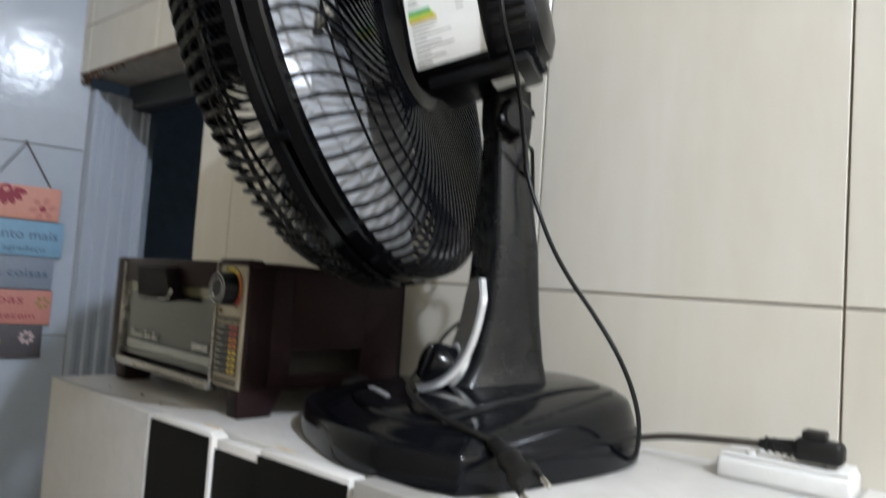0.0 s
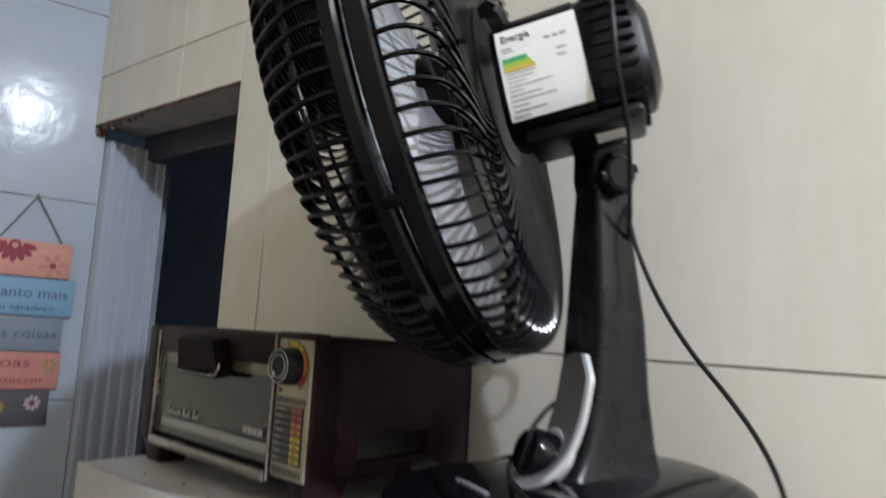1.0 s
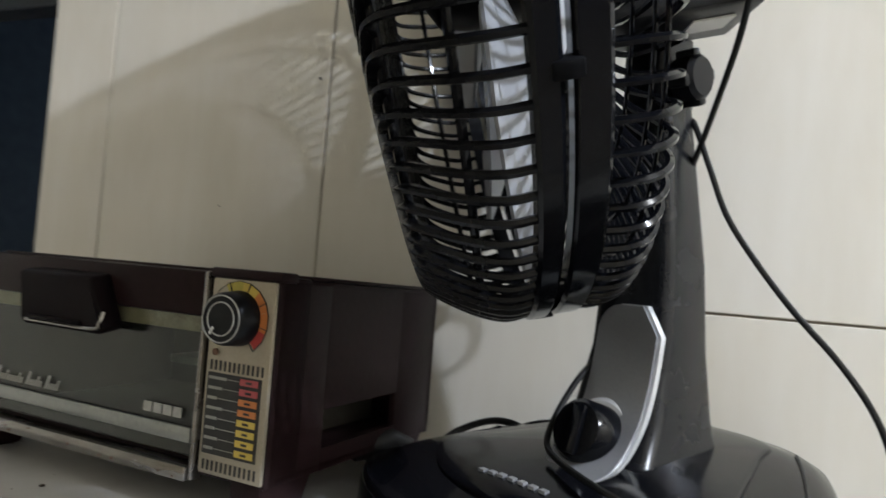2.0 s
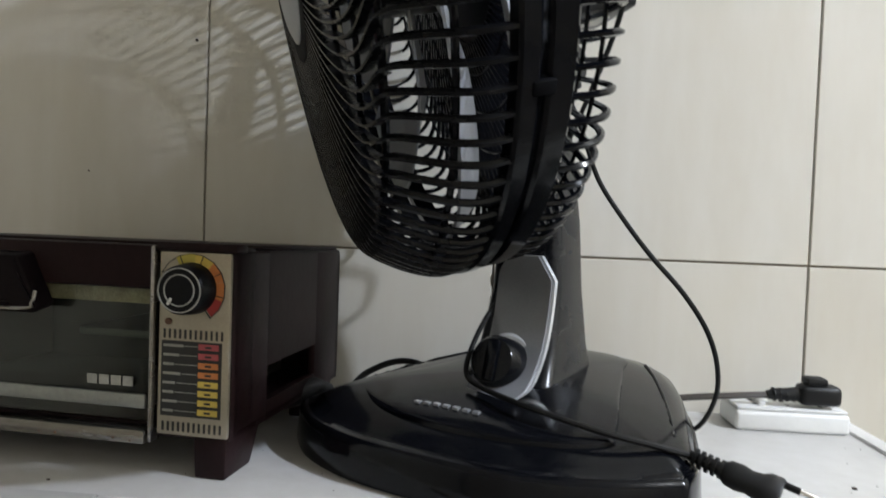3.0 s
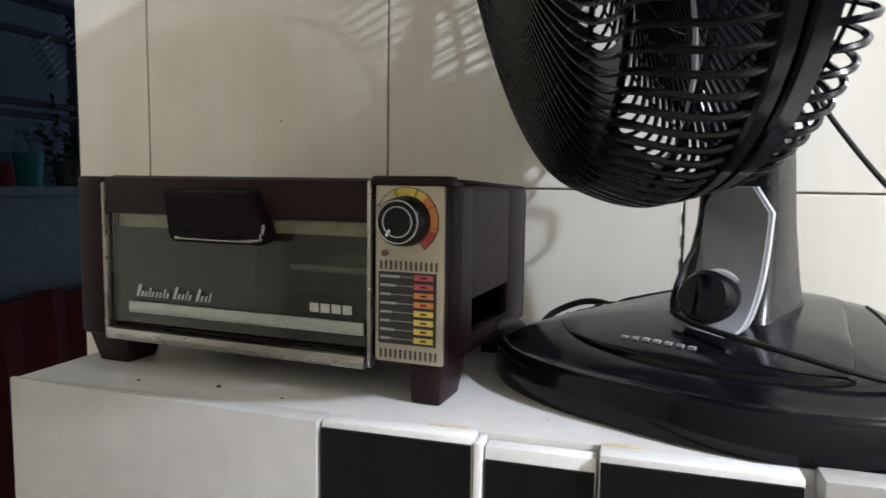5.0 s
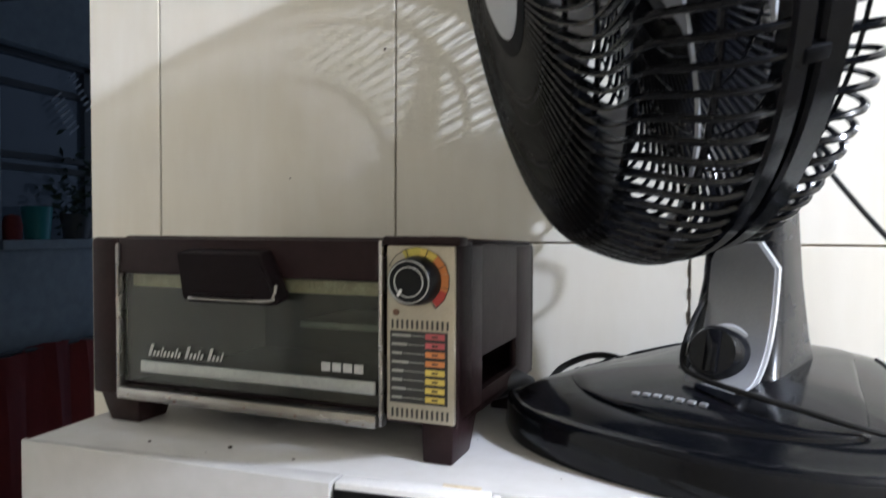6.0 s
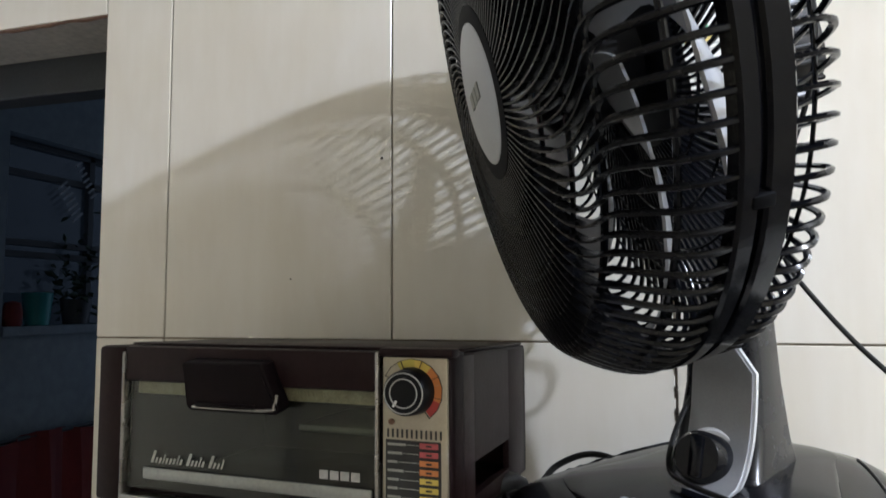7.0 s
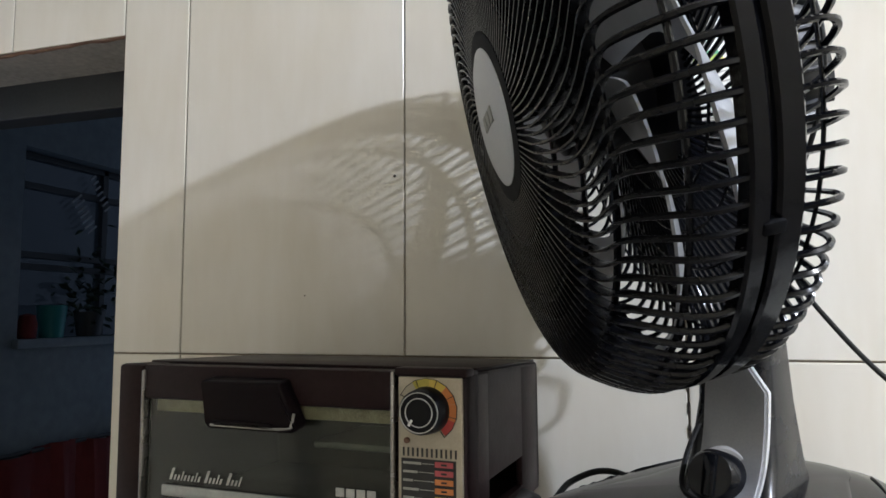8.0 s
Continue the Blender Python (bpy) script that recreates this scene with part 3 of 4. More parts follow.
def rounded(x0, x1, y0, y1, z, r, n=4):
    pts = []
    for cx, cy, a0 in ((x1 - r, y1 - r, 0), (x0 + r, y1 - r, 90), (x0 + r, y0 + r, 180), (x1 - r, y0 + r, 270)):
        for i in range(n + 1):
            a = radians(a0 + 90 * i / n)
            pts.append(Vector((cx + r * math.cos(a), cy + r * math.sin(a), z)))
    return pts


fan_part("column", loft([rounded(-0.046, 0.046, -0.07, 0.046, 0.045, 0.014), rounded(-0.039, 0.039, -0.056, 0.038, 0.062, 0.012), rounded(-0.036, 0.036, -0.042, 0.033, 0.085, 0.011), rounded(-0.032, 0.032, -0.03, 0.028, 0.13, 0.010),
                         rounded(-0.029, 0.029, -0.027, 0.024, 0.19, 0.009), rounded(-0.024, 0.024, -0.027, 0.015, 0.25, 0.008), rounded(-0.019, 0.019, -0.027, 0.008, 0.305, 0.007)]), M_POST, BASE, None, "tapered graphite column")
# silver fascia, curving forward at its foot
prof = smooth_path([(0, 0.0345, 0.160), (0, 0.0365, 0.140), (0, 0.042, 0.110), (0, 0.051, 0.086), (0, 0.066, 0.067), (0, 0.084, 0.056), (0, 0.098, 0.050)], 9)
WF, RC = 0.027, 0.019
run = [0.0]
for a, b in zip(prof, prof[1:]):
    run.append(run[-1] + (b - a).length)
FULL = run[-1]
steps = [RC * (1 - math.cos(math.pi / 2 * k / 12)) for k in range(12)] + [RC + (FULL - WF - RC) * k / 14 for k in range(14)] + [FULL - WF + WF * 0.995 * math.sin(math.pi / 2 * k / 14) for k in range(15)]


def on_profile(d):
    for k in range(len(run) - 1):
        if run[k] <= d <= run[k + 1]:
            return prof[k].lerp(prof[k + 1], (d - run[k]) / (run[k + 1] - run[k]))
    return prof[-1]


def fascia_row(d, grow, back, shift):
    p = on_profile(d)
    wl = wr = WF
    if d < RC:
        wl = WF - RC + math.sqrt(max(0.0, RC ** 2 - (RC - d) ** 2))
        wr = WF - RC * 0.75 * (1 - d / RC)
    elif d > FULL - WF:
        wl = wr = math.sqrt(max(0.0, WF ** 2 - (d - FULL + WF) ** 2))
    wl, wr = wl + grow, wr + grow
    row = [-wl + (wl + wr) * k / 8 for k in range(9)]
    return [Vector((0.005 + shift + w, -(p.y - back + 0.15 * w), p.z + (grow if d == 0 else 0))) for w in row]


for nm, grow, back, th, mm, lb, shift in (("fascia_trim", 0.0006, 0.0016, 0.005, M_SILVER_LIGHT, "bright silver edge", 0.0014), ("fascia", -0.0006, 0.0, 0.008, M_SILVER, "grey silver front plate", 0.0)):
    bm = loft([[*row, *(p + Vector((0, th, 0)) for p in reversed(row))] for row in (fascia_row(d, grow, back, shift) for d in steps)])
    fan_part(nm, bm, mm, BASE, None, lb)
# speed knob
KN = BASE @ pose(0.001, -0.050, 0.070, 72, 0, 0)
fan_part("knob_ring", lathe([(0, -0.004), (0.027, -0.004), (0.027, 0.004), (0.024, 0.007), (0, 0.007)], 40), M_SILVER_LIGHT, KN, None, "bright silver collar")
bm = lathe([(0, 0.005), (0.0215, 0.005), (0.0205, 0.026), (0.0175, 0.030), (0, 0.030)], 40)
box(-0.0055, 0.0055, -0.0165, 0.0165, 0.027, 0.033, 0.0025, bm=bm)
fan_part("speed_knob", bm, M_FAN, KN, None, "black speed knob")

# head
AZ, EL = radians(-159.45), radians(-13.95)
NV = Vector((math.cos(AZ) * math.cos(EL), math.sin(AZ) * math.cos(EL), math.sin(EL)))
UP = (Vector((0, 0, 1)) - NV * NV.z).normalized()
RT = UP.cross(NV)
HC = Vector((0.2486, -0.2281, 1.867))
HEAD = TO_FAN @ Matrix(((RT.x, UP.x, NV.x, HC.x), (RT.y, UP.y, NV.y, HC.y), (RT.z, UP.z, NV.z, HC.z), (0, 0, 0, 1)))

MOTOR = HEAD @ Matrix.Translation((0, -0.0105, -0.003))      # the motor hangs a little under the guard's axis

RR = 0.2365


def rim(d0, d1, r0, r1):
    return lathe([(r0, d0), (r1 - 0.002, d0), (r1, d0 + 0.002), (r1, d1 - 0.002), (r1 - 0.002, d1), (r0, d1)], 96, None, True)


def hoop(r, d, th=0.0022):
    return lathe([(r + th * math.cos(math.tau * k / 8), d + th * math.sin(math.tau * k / 8)) for k in range(8)], 96, None, True)


def band(profile, th):
    """A solid ring that follows the guard."""
    return lathe(profile + [(r, d - th) for r, d in reversed(profile)], 96, None, True)


front_guard = fan_part("front_guard", rim(0.0018, 0.0140, RR - 0.009, RR + 0.003), M_FAN, HEAD, None, "glossy black front guard")
for r, d, th in ((0.2285, 0.0410, 0.0022), (0.2010, 0.0690, 0.0024), (0.165, 0.0735, 0.0018), (0.122, 0.0765, 0.0018)):
    fan_part("hoop", hoop(r, d, th), M_FAN, HEAD, front_guard)
fan_part("centre_ring", band([(0.049, 0.0862), (0.06, 0.0864), (0.068, 0.0855)], 0.006), M_FAN_DULL, HEAD, front_guard, "smooth black ring round the hub badge")
rear_guard = fan_part("rear_guard", rim(-0.0175, -0.0018, RR - 0.009, RR + 0.002), M_FAN, HEAD, None, "glossy black rear guard")
for r, d, th in ((0.208, -0.0475, 0.0013), (0.186, -0.0500, 0.0013), (0.158, -0.0490, 0.0013), (0.126, -0.0470, 0.0013), (0.096, -0.0440, 0.0013)):
    fan_part("hoop", hoop(r, d, th), M_FAN, HEAD, rear_guard)
fan_part("rear_plate", band([(0, -0.04), (0.0571, -0.04), (0.068, -0.0426), (0.0724, -0.0443)], 0.003), M_FAN_MATT, HEAD, rear_guard)


def rib_mesh(name, prof, wide, deep, material):
    """A guard rib: an oval bar along (radius, depth, twist) that grows from a round bar at the rim to a deep fin at the hub."""
    pts = smooth_path([(rad * math.cos(radians(tw)), rad * math.sin(radians(tw)), d) for rad, d, tw in prof], 3)
    rings = []
    for i, p in enumerate(pts):
        u = min(1.0, max(0.0, (i / (len(pts) - 1) - 0.3) / 0.25))
        dp = deep[0] + (deep[1] - deep[0]) * u
        wd = wide[0] + (wide[1] - wide[0]) * u
        t = (pts[min(i + 1, len(pts) - 1)] - pts[max(i - 1, 0)]).normalized()
        side = Vector((-p.y, p.x, 0)).normalized()
        side = (side - t * side.dot(t)).normalized()
        inward = t.cross(side)
        rings.append([p + side * wd * math.cos(math.tau * k / 6) + inward * dp * math.sin(math.tau * k / 6) for k in range(6)])
    return mesh_of(name, loft(rings, True), material)


FRONT = [(0.2355, 0.0115, 0), (0.2366, 0.0260, 0), (0.2312, 0.0410, -0.2), (0.2225, 0.0555, -0.5), (0.2145, 0.0655, -1.0), (0.2075, 0.0705, -2.2), (0.1975, 0.0720, -5.0), (0.180, 0.0740, -9.0), (0.155, 0.0765, -13.0), (0.127, 0.0785, -16.5), (0.098, 0.0800, -20.0), (0.060, 0.0815, -24)]
REAR = [(0.2345, -0.0153, 0), (0.2359, -0.029, 0), (0.2316, -0.0409, -0.5), (0.2176, -0.0494, -2), (0.1888, -0.0524, -6), (0.157, -0.0511, -12), (0.1242, -0.049, -19), (0.09, -0.0456, -27), (0.0713, -0.0439, -32)]
for count, prof, wide, deep, mm, guard in ((104, FRONT, (0.0022, 0.0014), (0.0023, 0.0046), M_FAN_RIB, front_guard), (96, REAR, (0.0018, 0.0016), (0.0024, 0.0026), M_FAN, rear_guard)):
    me = rib_mesh("rib", prof, wide, deep, mm)
    for k in range(count):
        ob = new("rib", me)
        ob.parent = guard
        ob.matrix_basis = HEAD @ pose(0, 0, 0, 0, 0, 360 * k / count)
# hub badge
fan_part("hub_badge", lathe([(0, 0.078), (0.054, 0.078), (0.057, 0.082), (0.055, 0.087), (0.048, 0.0895), (0, 0.0905)], 56), M_BADGE, HEAD, front_guard, "round grey hub badge")
for k in range(3):
    fan_part("badge_bar", box(-0.02 + k * 0.014, -0.009 + k * 0.014, -0.006, 0.006, 0.0899, 0.0912), M_PRINT_GREY, HEAD, front_guard, "", False)
# clips that join the rims
for a in (-99, -91, -35, 25, 85, 145, 205):
    c = math.cos(radians(a)), math.sin(radians(a))
    fan_part("clip", box(RR - 0.004, RR + 0.0042, -0.004, 0.004, -0.006, 0.007, 0.0015), M_FAN_DULL, HEAD @ pose(0, 0, 0, 0, 0, a), rear_guard)
# blades
blade = bmesh.new()
rows = []
for i in range(17):
    u = i / 16
    r = 0.038 + u * 0.176
    gap_mid = -30 - (35 * (r - 0.11) / 0.08 if r > 0.11 else -8 * (0.11 - r) / 0.07)
    gap = 9 + 17 * u
    trail, lead = gap_mid - 60 + gap / 2, gap_mid - gap / 2 - (26 * ((u - 0.8) / 0.2) ** 2 if u > 0.8 else 0)
    rise = 0.32 * r * radians(lead - trail)
    rows.append([Vector((r * math.cos(radians(trail + (lead - trail) * v / 8)), r * math.sin(radians(trail + (lead - trail) * v / 8)),
                         0.004 + (v / 8 - 0.5) * rise + 0.003 * math.sin(math.pi * v / 8))) for v in range(9)])
blade = loft(rows, False, blade, False)
bmesh.ops.recalc_face_normals(blade, faces=blade.faces)
bmesh.ops.solidify(blade, geom=blade.faces[:], thickness=0.002)
blade_me = mesh_of("blade", blade, M_BLADE)
rotor = fan_part("rotor", lathe([(0, 0.044), (0.03, 0.042), (0.043, 0.034), (0.046, 0.016), (0.046, -0.03), (0, -0.03)], 40), M_FAN_MATT, HEAD, None, "black rotor hub")
for k in range(6):
    ob = new("blade", blade_me)
    ob.parent = rotor
    ob.matrix_basis = HEAD @ pose(0, 0, 0, 0, 0, 60 * k + 25)
# curved flap over the motor's front
flap = [(0.062, -0.050), (0.072, -0.050), (0.076, -0.060), (0.070, -0.066), (0.064, -0.062)]
fan_part("carry_flap", loft([[Vector((r * math.cos(radians(a)), r * math.sin(radians(a)), d)) for r, d in flap] for a in range(48, 137, 8)]), M_FAN_MATT, HEAD, rear_guard, "curved black flap behind the guard")
# motor housing with ribs
def boxy(bm):
    """Press a round housing into its rounded-box section."""
    for v in bm.verts:
        r = math.hypot(v.co.x, v.co.y)
        if r > 1e-6:
            c, q = abs(v.co.x / r), abs(v.co.y / r)
            k = ((c / 0.046) ** 3.2 + (q / 0.056) ** 3.2) ** (-1 / 3.2) / 0.0625
            v.co.x, v.co.y = v.co.x * k, v.co.y * k + 0.002
    return bm


motor = fan_part("motor_housing", boxy(lathe([(0, -0.05), (0.058, -0.05), (0.0615, -0.056), (0.0625, -0.122), (0.0605, -0.124), (0.0605, -0.127), (0.062, -0.129), (0.060, -0.155), (0.052, -0.172), (0.036, -0.179), (0, -0.181)], 72)), M_FAN_MATT, MOTOR, None, "black motor housing with cooling fins")
for k in range(28):
    own = box(0.054, 0.0645, -0.0016, 0.0016, -0.165, -0.131, 0.0008)
    own.transform(pose(0, 0, 0, 0, 0, 360 * k / 28))
    fan_part("cooling_fin", boxy(own), M_FAN_MATT, MOTOR, motor, "", False)
# rating label wrapped on the housing
A0, A1, S0, S1, RL = -47.0, 41.0, -0.056, -0.124, 0.0629


def wrapped(f0, f1, s0, s1, r, n=14, th=0.0005):
    """A patch of the housing's side: f from the top of the label to its foot."""
    a0, a1 = A1 - (A1 - A0) * f0, A1 - (A1 - A0) * f1
    bmw = bmesh.new()
    lo = []
    for rad in (r, r + th):
        lo.append([Vector((rad * math.cos(radians(a)), rad * math.sin(radians(a)), s)) for s, seq in ((s0, range(n + 1)), (s1, range(n, -1, -1))) for a in [a0 + (a1 - a0) * i / n for i in seq]])
    vs = [[bmw.verts.new(p) for p in lp] for lp in lo]
    m2 = len(vs[0])
    for i in range(m2):
        j = (i + 1) % m2
        bmw.faces.new((vs[0][i], vs[0][j], vs[1][j], vs[1][i]))
    for lp in vs:
        for i in range(n):
            bmw.faces.new((lp[i], lp[i + 1], lp[m2 - 2 - i], lp[m2 - 1 - i]))
    return boxy(bmw)


fan_part("rating_label", wrapped(0, 1, S0, S1, RL), M_LABEL, MOTOR, motor, "white energy label with green and yellow arrows")
for i, (mm, ln) in enumerate(((M_GREEN, 0.021), (M_LIME, 0.0235), (M_YELLOW, 0.026))):
    fan_part("arrow_bar", wrapped(0.33 + 0.055 * i, 0.385 + 0.055 * i, S0 - 0.003, S0 - 0.003 - ln, RL + 0.0008, 3), mm, MOTOR, motor, "", False)
heading = lettering("Energia", 0.011, 0.024, Matrix.Identity(4), 0.0002)
for v in heading.verts:
    a, depth_at = radians(A1 - (A1 - A0) * (0.11 - v.co.y * 10.4)), S0 - 0.017 - v.co.x
    r = RL + 0.0009 + v.co.z
    v.co = Vector((r * math.cos(a), r * math.sin(a), depth_at))
fan_part("label_heading", boxy(heading), M_PRINT_BLACK, MOTOR, motor, "", False)
rng = random.Random(9)
for f, s, ln, hh in [(0.21, -0.004, 0.008, 0.02), (0.25, -0.004, 0.01, 0.012), (0.2, -0.04, 0.005, 0.03), (0.2, -0.047, 0.004, 0.03), (0.2, -0.053, 0.005, 0.03), (0.36, -0.048, 0.008, 0.02), (0.44, -0.048, 0.007, 0.02), (0.95, -0.003, 0.014, 0.02)] + [(0.52 + 0.048 * i, -0.004, rng.uniform(0.012, 0.04), 0.014) for i in range(9)]:
    fan_part("print_bar", wrapped(f, f + hh, S0 + s, S0 + s - ln, RL + 0.0008, 2), M_PRINT_PALE if f > 0.15 else M_PRINT_GREY, MOTOR, motor, "", False)
# neck and tilt joint
fan_part("neck", loft([rounded(-0.017, 0.017, -0.026, 0.012, 0.298, 0.006), rounded(-0.019, 0.017, -0.030, 0.014, 0.316, 0.007), rounded(-0.017, 0.015, -0.032, 0.012, 0.352, 0.007)]), M_FAN_MATT, BASE, None, "black tilting neck")
fan_part("motor_cradle", box(-0.032, 0.036, -0.061, -0.048, -0.16, -0.062, 0.005), M_FAN_MATT, MOTOR, None, "black bracket under the motor")
fan_part("tag", box(-0.006, 0.016, -0.0625, -0.0612, -0.145, -0.118), M_LABEL, MOTOR, None, "small white sticker", False)
bm = lathe([(0, 0), (0.008, 0), (0.008, 0.010), (0.015, 0.012), (0.016, 0.026), (0.013, 0.029), (0, 0.029)], 30)
for k in range(4):
    own = box(0.009, 0.0195, -0.0045, 0.0045, 0.012, 0.027, 0.002)
    own.transform(pose(0, 0, 0, 0, 0, 90 * k + 20))
    join(bm, own)
fan_part("tilt_knob", bm, M_FAN_MATT, BASE @ pose(0.008, -0.014, 0.318, 0, 90, 0), None, "black winged tilt knob")
fan_part("oscillation_knob", lathe([(0, 0), (0.008, 0), (0.009, 0.02), (0.006, 0.024), (0, 0.024)], 24), M_FAN_MATT, MOTOR @ pose(0, 0.054, -0.14, -90, 0, 0), None, "small black pull knob")
cord_pts = [(0.376, -0.112, 1.780), (0.381, -0.130, 1.779), (0.387, -0.140, 1.765), (0.396, -0.145, 1.74), (0.408, -0.143, 1.71), (0.427, -0.150, 1.68), (0.450, -0.155, 1.65), (0.477, -0.158, 1.62), (0.498, -0.155, 1.59), (0.510, -0.147, 1.56), (0.513, -0.136, 1.53), (0.503, -0.118, 1.499), (0.478, -0.10, 1.491)]
motor_cord = [(0.385, -0.19, 1.965), (0.400, -0.222, 1.95), (0.411, -0.236, 1.91), (0.414, -0.230, 1.865), (0.410, -0.198, 1.825), (0.396, -0.16, 1.780), (0.380, -0.124, 1.738), (0.372, -0.100, 1.722), (0.368, -0.094, 1.745), (0.376, -0.112, 1.780)]
fan_part("power_cord", tube(smooth_path(motor_cord, 8), 0.0021, 8), M_CORD, TO_FAN, None, "thin black cord over the motor housing")
fan_part("power_cord", tube(smooth_path(cord_pts, 8), 0.0021, 8), M_CORD, TO_FAN, None, "thin black cord hanging from the motor")


# ---- cabinet ----
cabinet = tagged(empty("kitchen_cabinet", 0.23, -0.16, 0), "tall white laminate cabinet with white and black doors", "cabinet")
TO_CAB = Matrix.Translation((-0.23, 0.16, 0))
CL, CR, CF = -0.199, 0.675, -0.312


def cab_part(name, bm, material, parent=None, label="", smooth=True):
    bm.transform(TO_CAB)
    return part(name, bm, material, parent or cabinet, label, smooth)


cab_part("top_panel", box(CL, CR, CF, -0.002, TOP - 0.018, TOP, 0.0012), M_WHITE, None, "white top with stains and specks")
for x0, x1 in ((CL, CL + 0.018), (CR - 0.018, CR), (0.365, 0.38), (0.176, 0.186)):
    cab_part("upright", box(x0, x1, CF + 0.001, -0.004, 0.08, TOP - 0.018, 0.001), M_WHITE, None, "", False)
cab_part("back_panel", box(CL, CR, -0.004, -0.001, 0.08, TOP - 0.018), M_WHITE, None, "", False)
cab_part("shelf", box(CL + 0.018, CR - 0.018, CF + 0.004, -0.004, 0.75, 0.768), M_WHITE, None, "", False)
cab_part("plinth", box(CL + 0.01, CR - 0.01, CF + 0.03, -0.01, 0, 0.08), M_WHITE, None, "", False)
cab_part("end_lip", box(CR - 0.012, CR + 0.004, CF, -0.002, TOP - 0.02, TOP + 0.003, 0.001), M_WHITE_EDGE, None, "raised white edge strip")


def cab_door(x0, x1, z1, y1, white, lip=0.0):
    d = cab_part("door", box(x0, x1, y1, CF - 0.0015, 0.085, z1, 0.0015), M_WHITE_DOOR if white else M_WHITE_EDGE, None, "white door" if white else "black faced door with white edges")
    if not white:
        cab_part("face", box(x0 + 0.001, x1 - 0.001, y1 - 0.0025, y1 - 0.0002, 0.085, z1 - 0.0045 - lip), M_BLACK_DOOR, d, "black front", False)
    return d


ajar = box(CL, 0.077, -0.333, CF - 0.0015, 0.085, TOP + 0.0015, 0.0015)
for v in ajar.verts:
    if v.co.y < -0.325:
        v.co.y += 0.0145 * (0.077 - v.co.x) / (0.077 - CL)      # the front runs out of true with the carcass
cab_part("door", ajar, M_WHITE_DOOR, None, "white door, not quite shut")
cab_door(0.0785, 0.1830, TOP + 0.001, -0.329, False)
cab_part("rail", box(0.1838, 0.1890, -0.331, CF - 0.0015, 0.085, TOP - 0.001, 0.001), M_WHITE_EDGE, None, "white upright strip")
cab_door(0.190, 0.2590, TOP - 0.004, -0.326, False, 0.004)
cab_door(0.2605, 0.3715, TOP + 0.001, -0.331, False)
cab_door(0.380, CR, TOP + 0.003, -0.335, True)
cab_part("hinge_plate", box(0.15, 0.176, -0.3155, -0.3125, TOP + 0.0008, TOP + 0.0022, 0.0005), M_CREAM_STRIP, None, "worn brownish edge", False)
cab_part("hinge_plate", box(0.26, 0.286, -0.3155, -0.3125, TOP + 0.0008, TOP + 0.0022, 0.0005), M_CREAM_STRIP, None, "worn brownish edge", False)

# specks on the top
rng = random.Random(21)
bm = bmesh.new()
for x, y, r in [(0.594, -0.205, 0.0022), (-0.03, -0.285, 0.0022), (-0.1, -0.29, 0.0015), (0.03, -0.295, 0.0013), (0.505, -0.275, 0.0009), (0.49, -0.268, 0.0007)] + [(rng.uniform(-0.2, 0.65), rng.uniform(-0.31, -0.03), rng.uniform(0.0003, 0.0006)) for k in range(45)]:
    own = bmesh.new()
    bmesh.ops.create_icosphere(own, subdivisions=1, radius=r)
    own.transform(Matrix.Translation((x, y, TOP + r * 0.4)) @ Matrix.Diagonal((1, 1, 0.5, 1)))
    join(bm, own)
tagged(part("dirt_specks", bm, M_DIRT, None), "scattered dark dirt specks on the cabinet top", "dirt", "", "stuff")

# ---- power strip, plugs and cords ----
strip = tagged(empty("power_strip", 0.607, -0.042, TOP), "white plastic power strip against the tiled wall", "power strip")
part("body", box(-0.052, 0.052, -0.021, 0.03, 0, 0.019, 0.004, 3), M_STRIP, strip)
part("lid", box(-0.05, 0.05, -0.019, 0.028, 0.0192, 0.0225, 0.0015), M_STRIP, strip)
part("socket_ridge", box(-0.028, -0.022, -0.012, 0.022, 0.0222, 0.0265, 0.001), M_STRIP, strip)
for sx in (-0.03, 0.0, 0.03):
    for dy in (-0.006, 0.009):
        part("socket_hole", lathe([(0, 0.0226), (0.0024, 0.0226), (0.0024, 0.0229), (0, 0.0229)], 12, pose(sx, dy, 0)), M_PRINT_BLACK, strip, "", False)

plug = tagged(empty("strip_plug", 0.633, -0.05, TOP + 0.0255), "black angled plug in the power strip", "plug")
bm = box(-0.018, 0.019, -0.011, 0.011, 0.0, 0.019, 0.005, 3)
box(-0.012, 0.006, -0.009, 0.009, 0.019, 0.026, 0.002, bm=bm)
part("body", bm, M_CORD, plug)
part("strain_relief", tube([(-0.046, 0.0, 0.007), (-0.038, 0.0, 0.008), (-0.017, 0, 0.009)], [0.0042, 0.0055, 0.007], 10), M_CORD, plug)
for k in range(4):
    part("grip_ring", tube([(-0.041 + k * 0.006, 0, 0.0077), (-0.039 + k * 0.006, 0, 0.0079)], 0.0066, 10), M_CORD, plug)
part("cord", tube(smooth_path([(-0.045, 0.0, 0.007), (-0.078, 0.0, 0.004), (-0.13, 0.005, -0.003), (-0.18, 0.01, -0.016), (-0.22, 0.015, -0.022)], 6), 0.0036, 8, None, 0.7), M_CORD_BROWN, plug, "brownish flat cord")

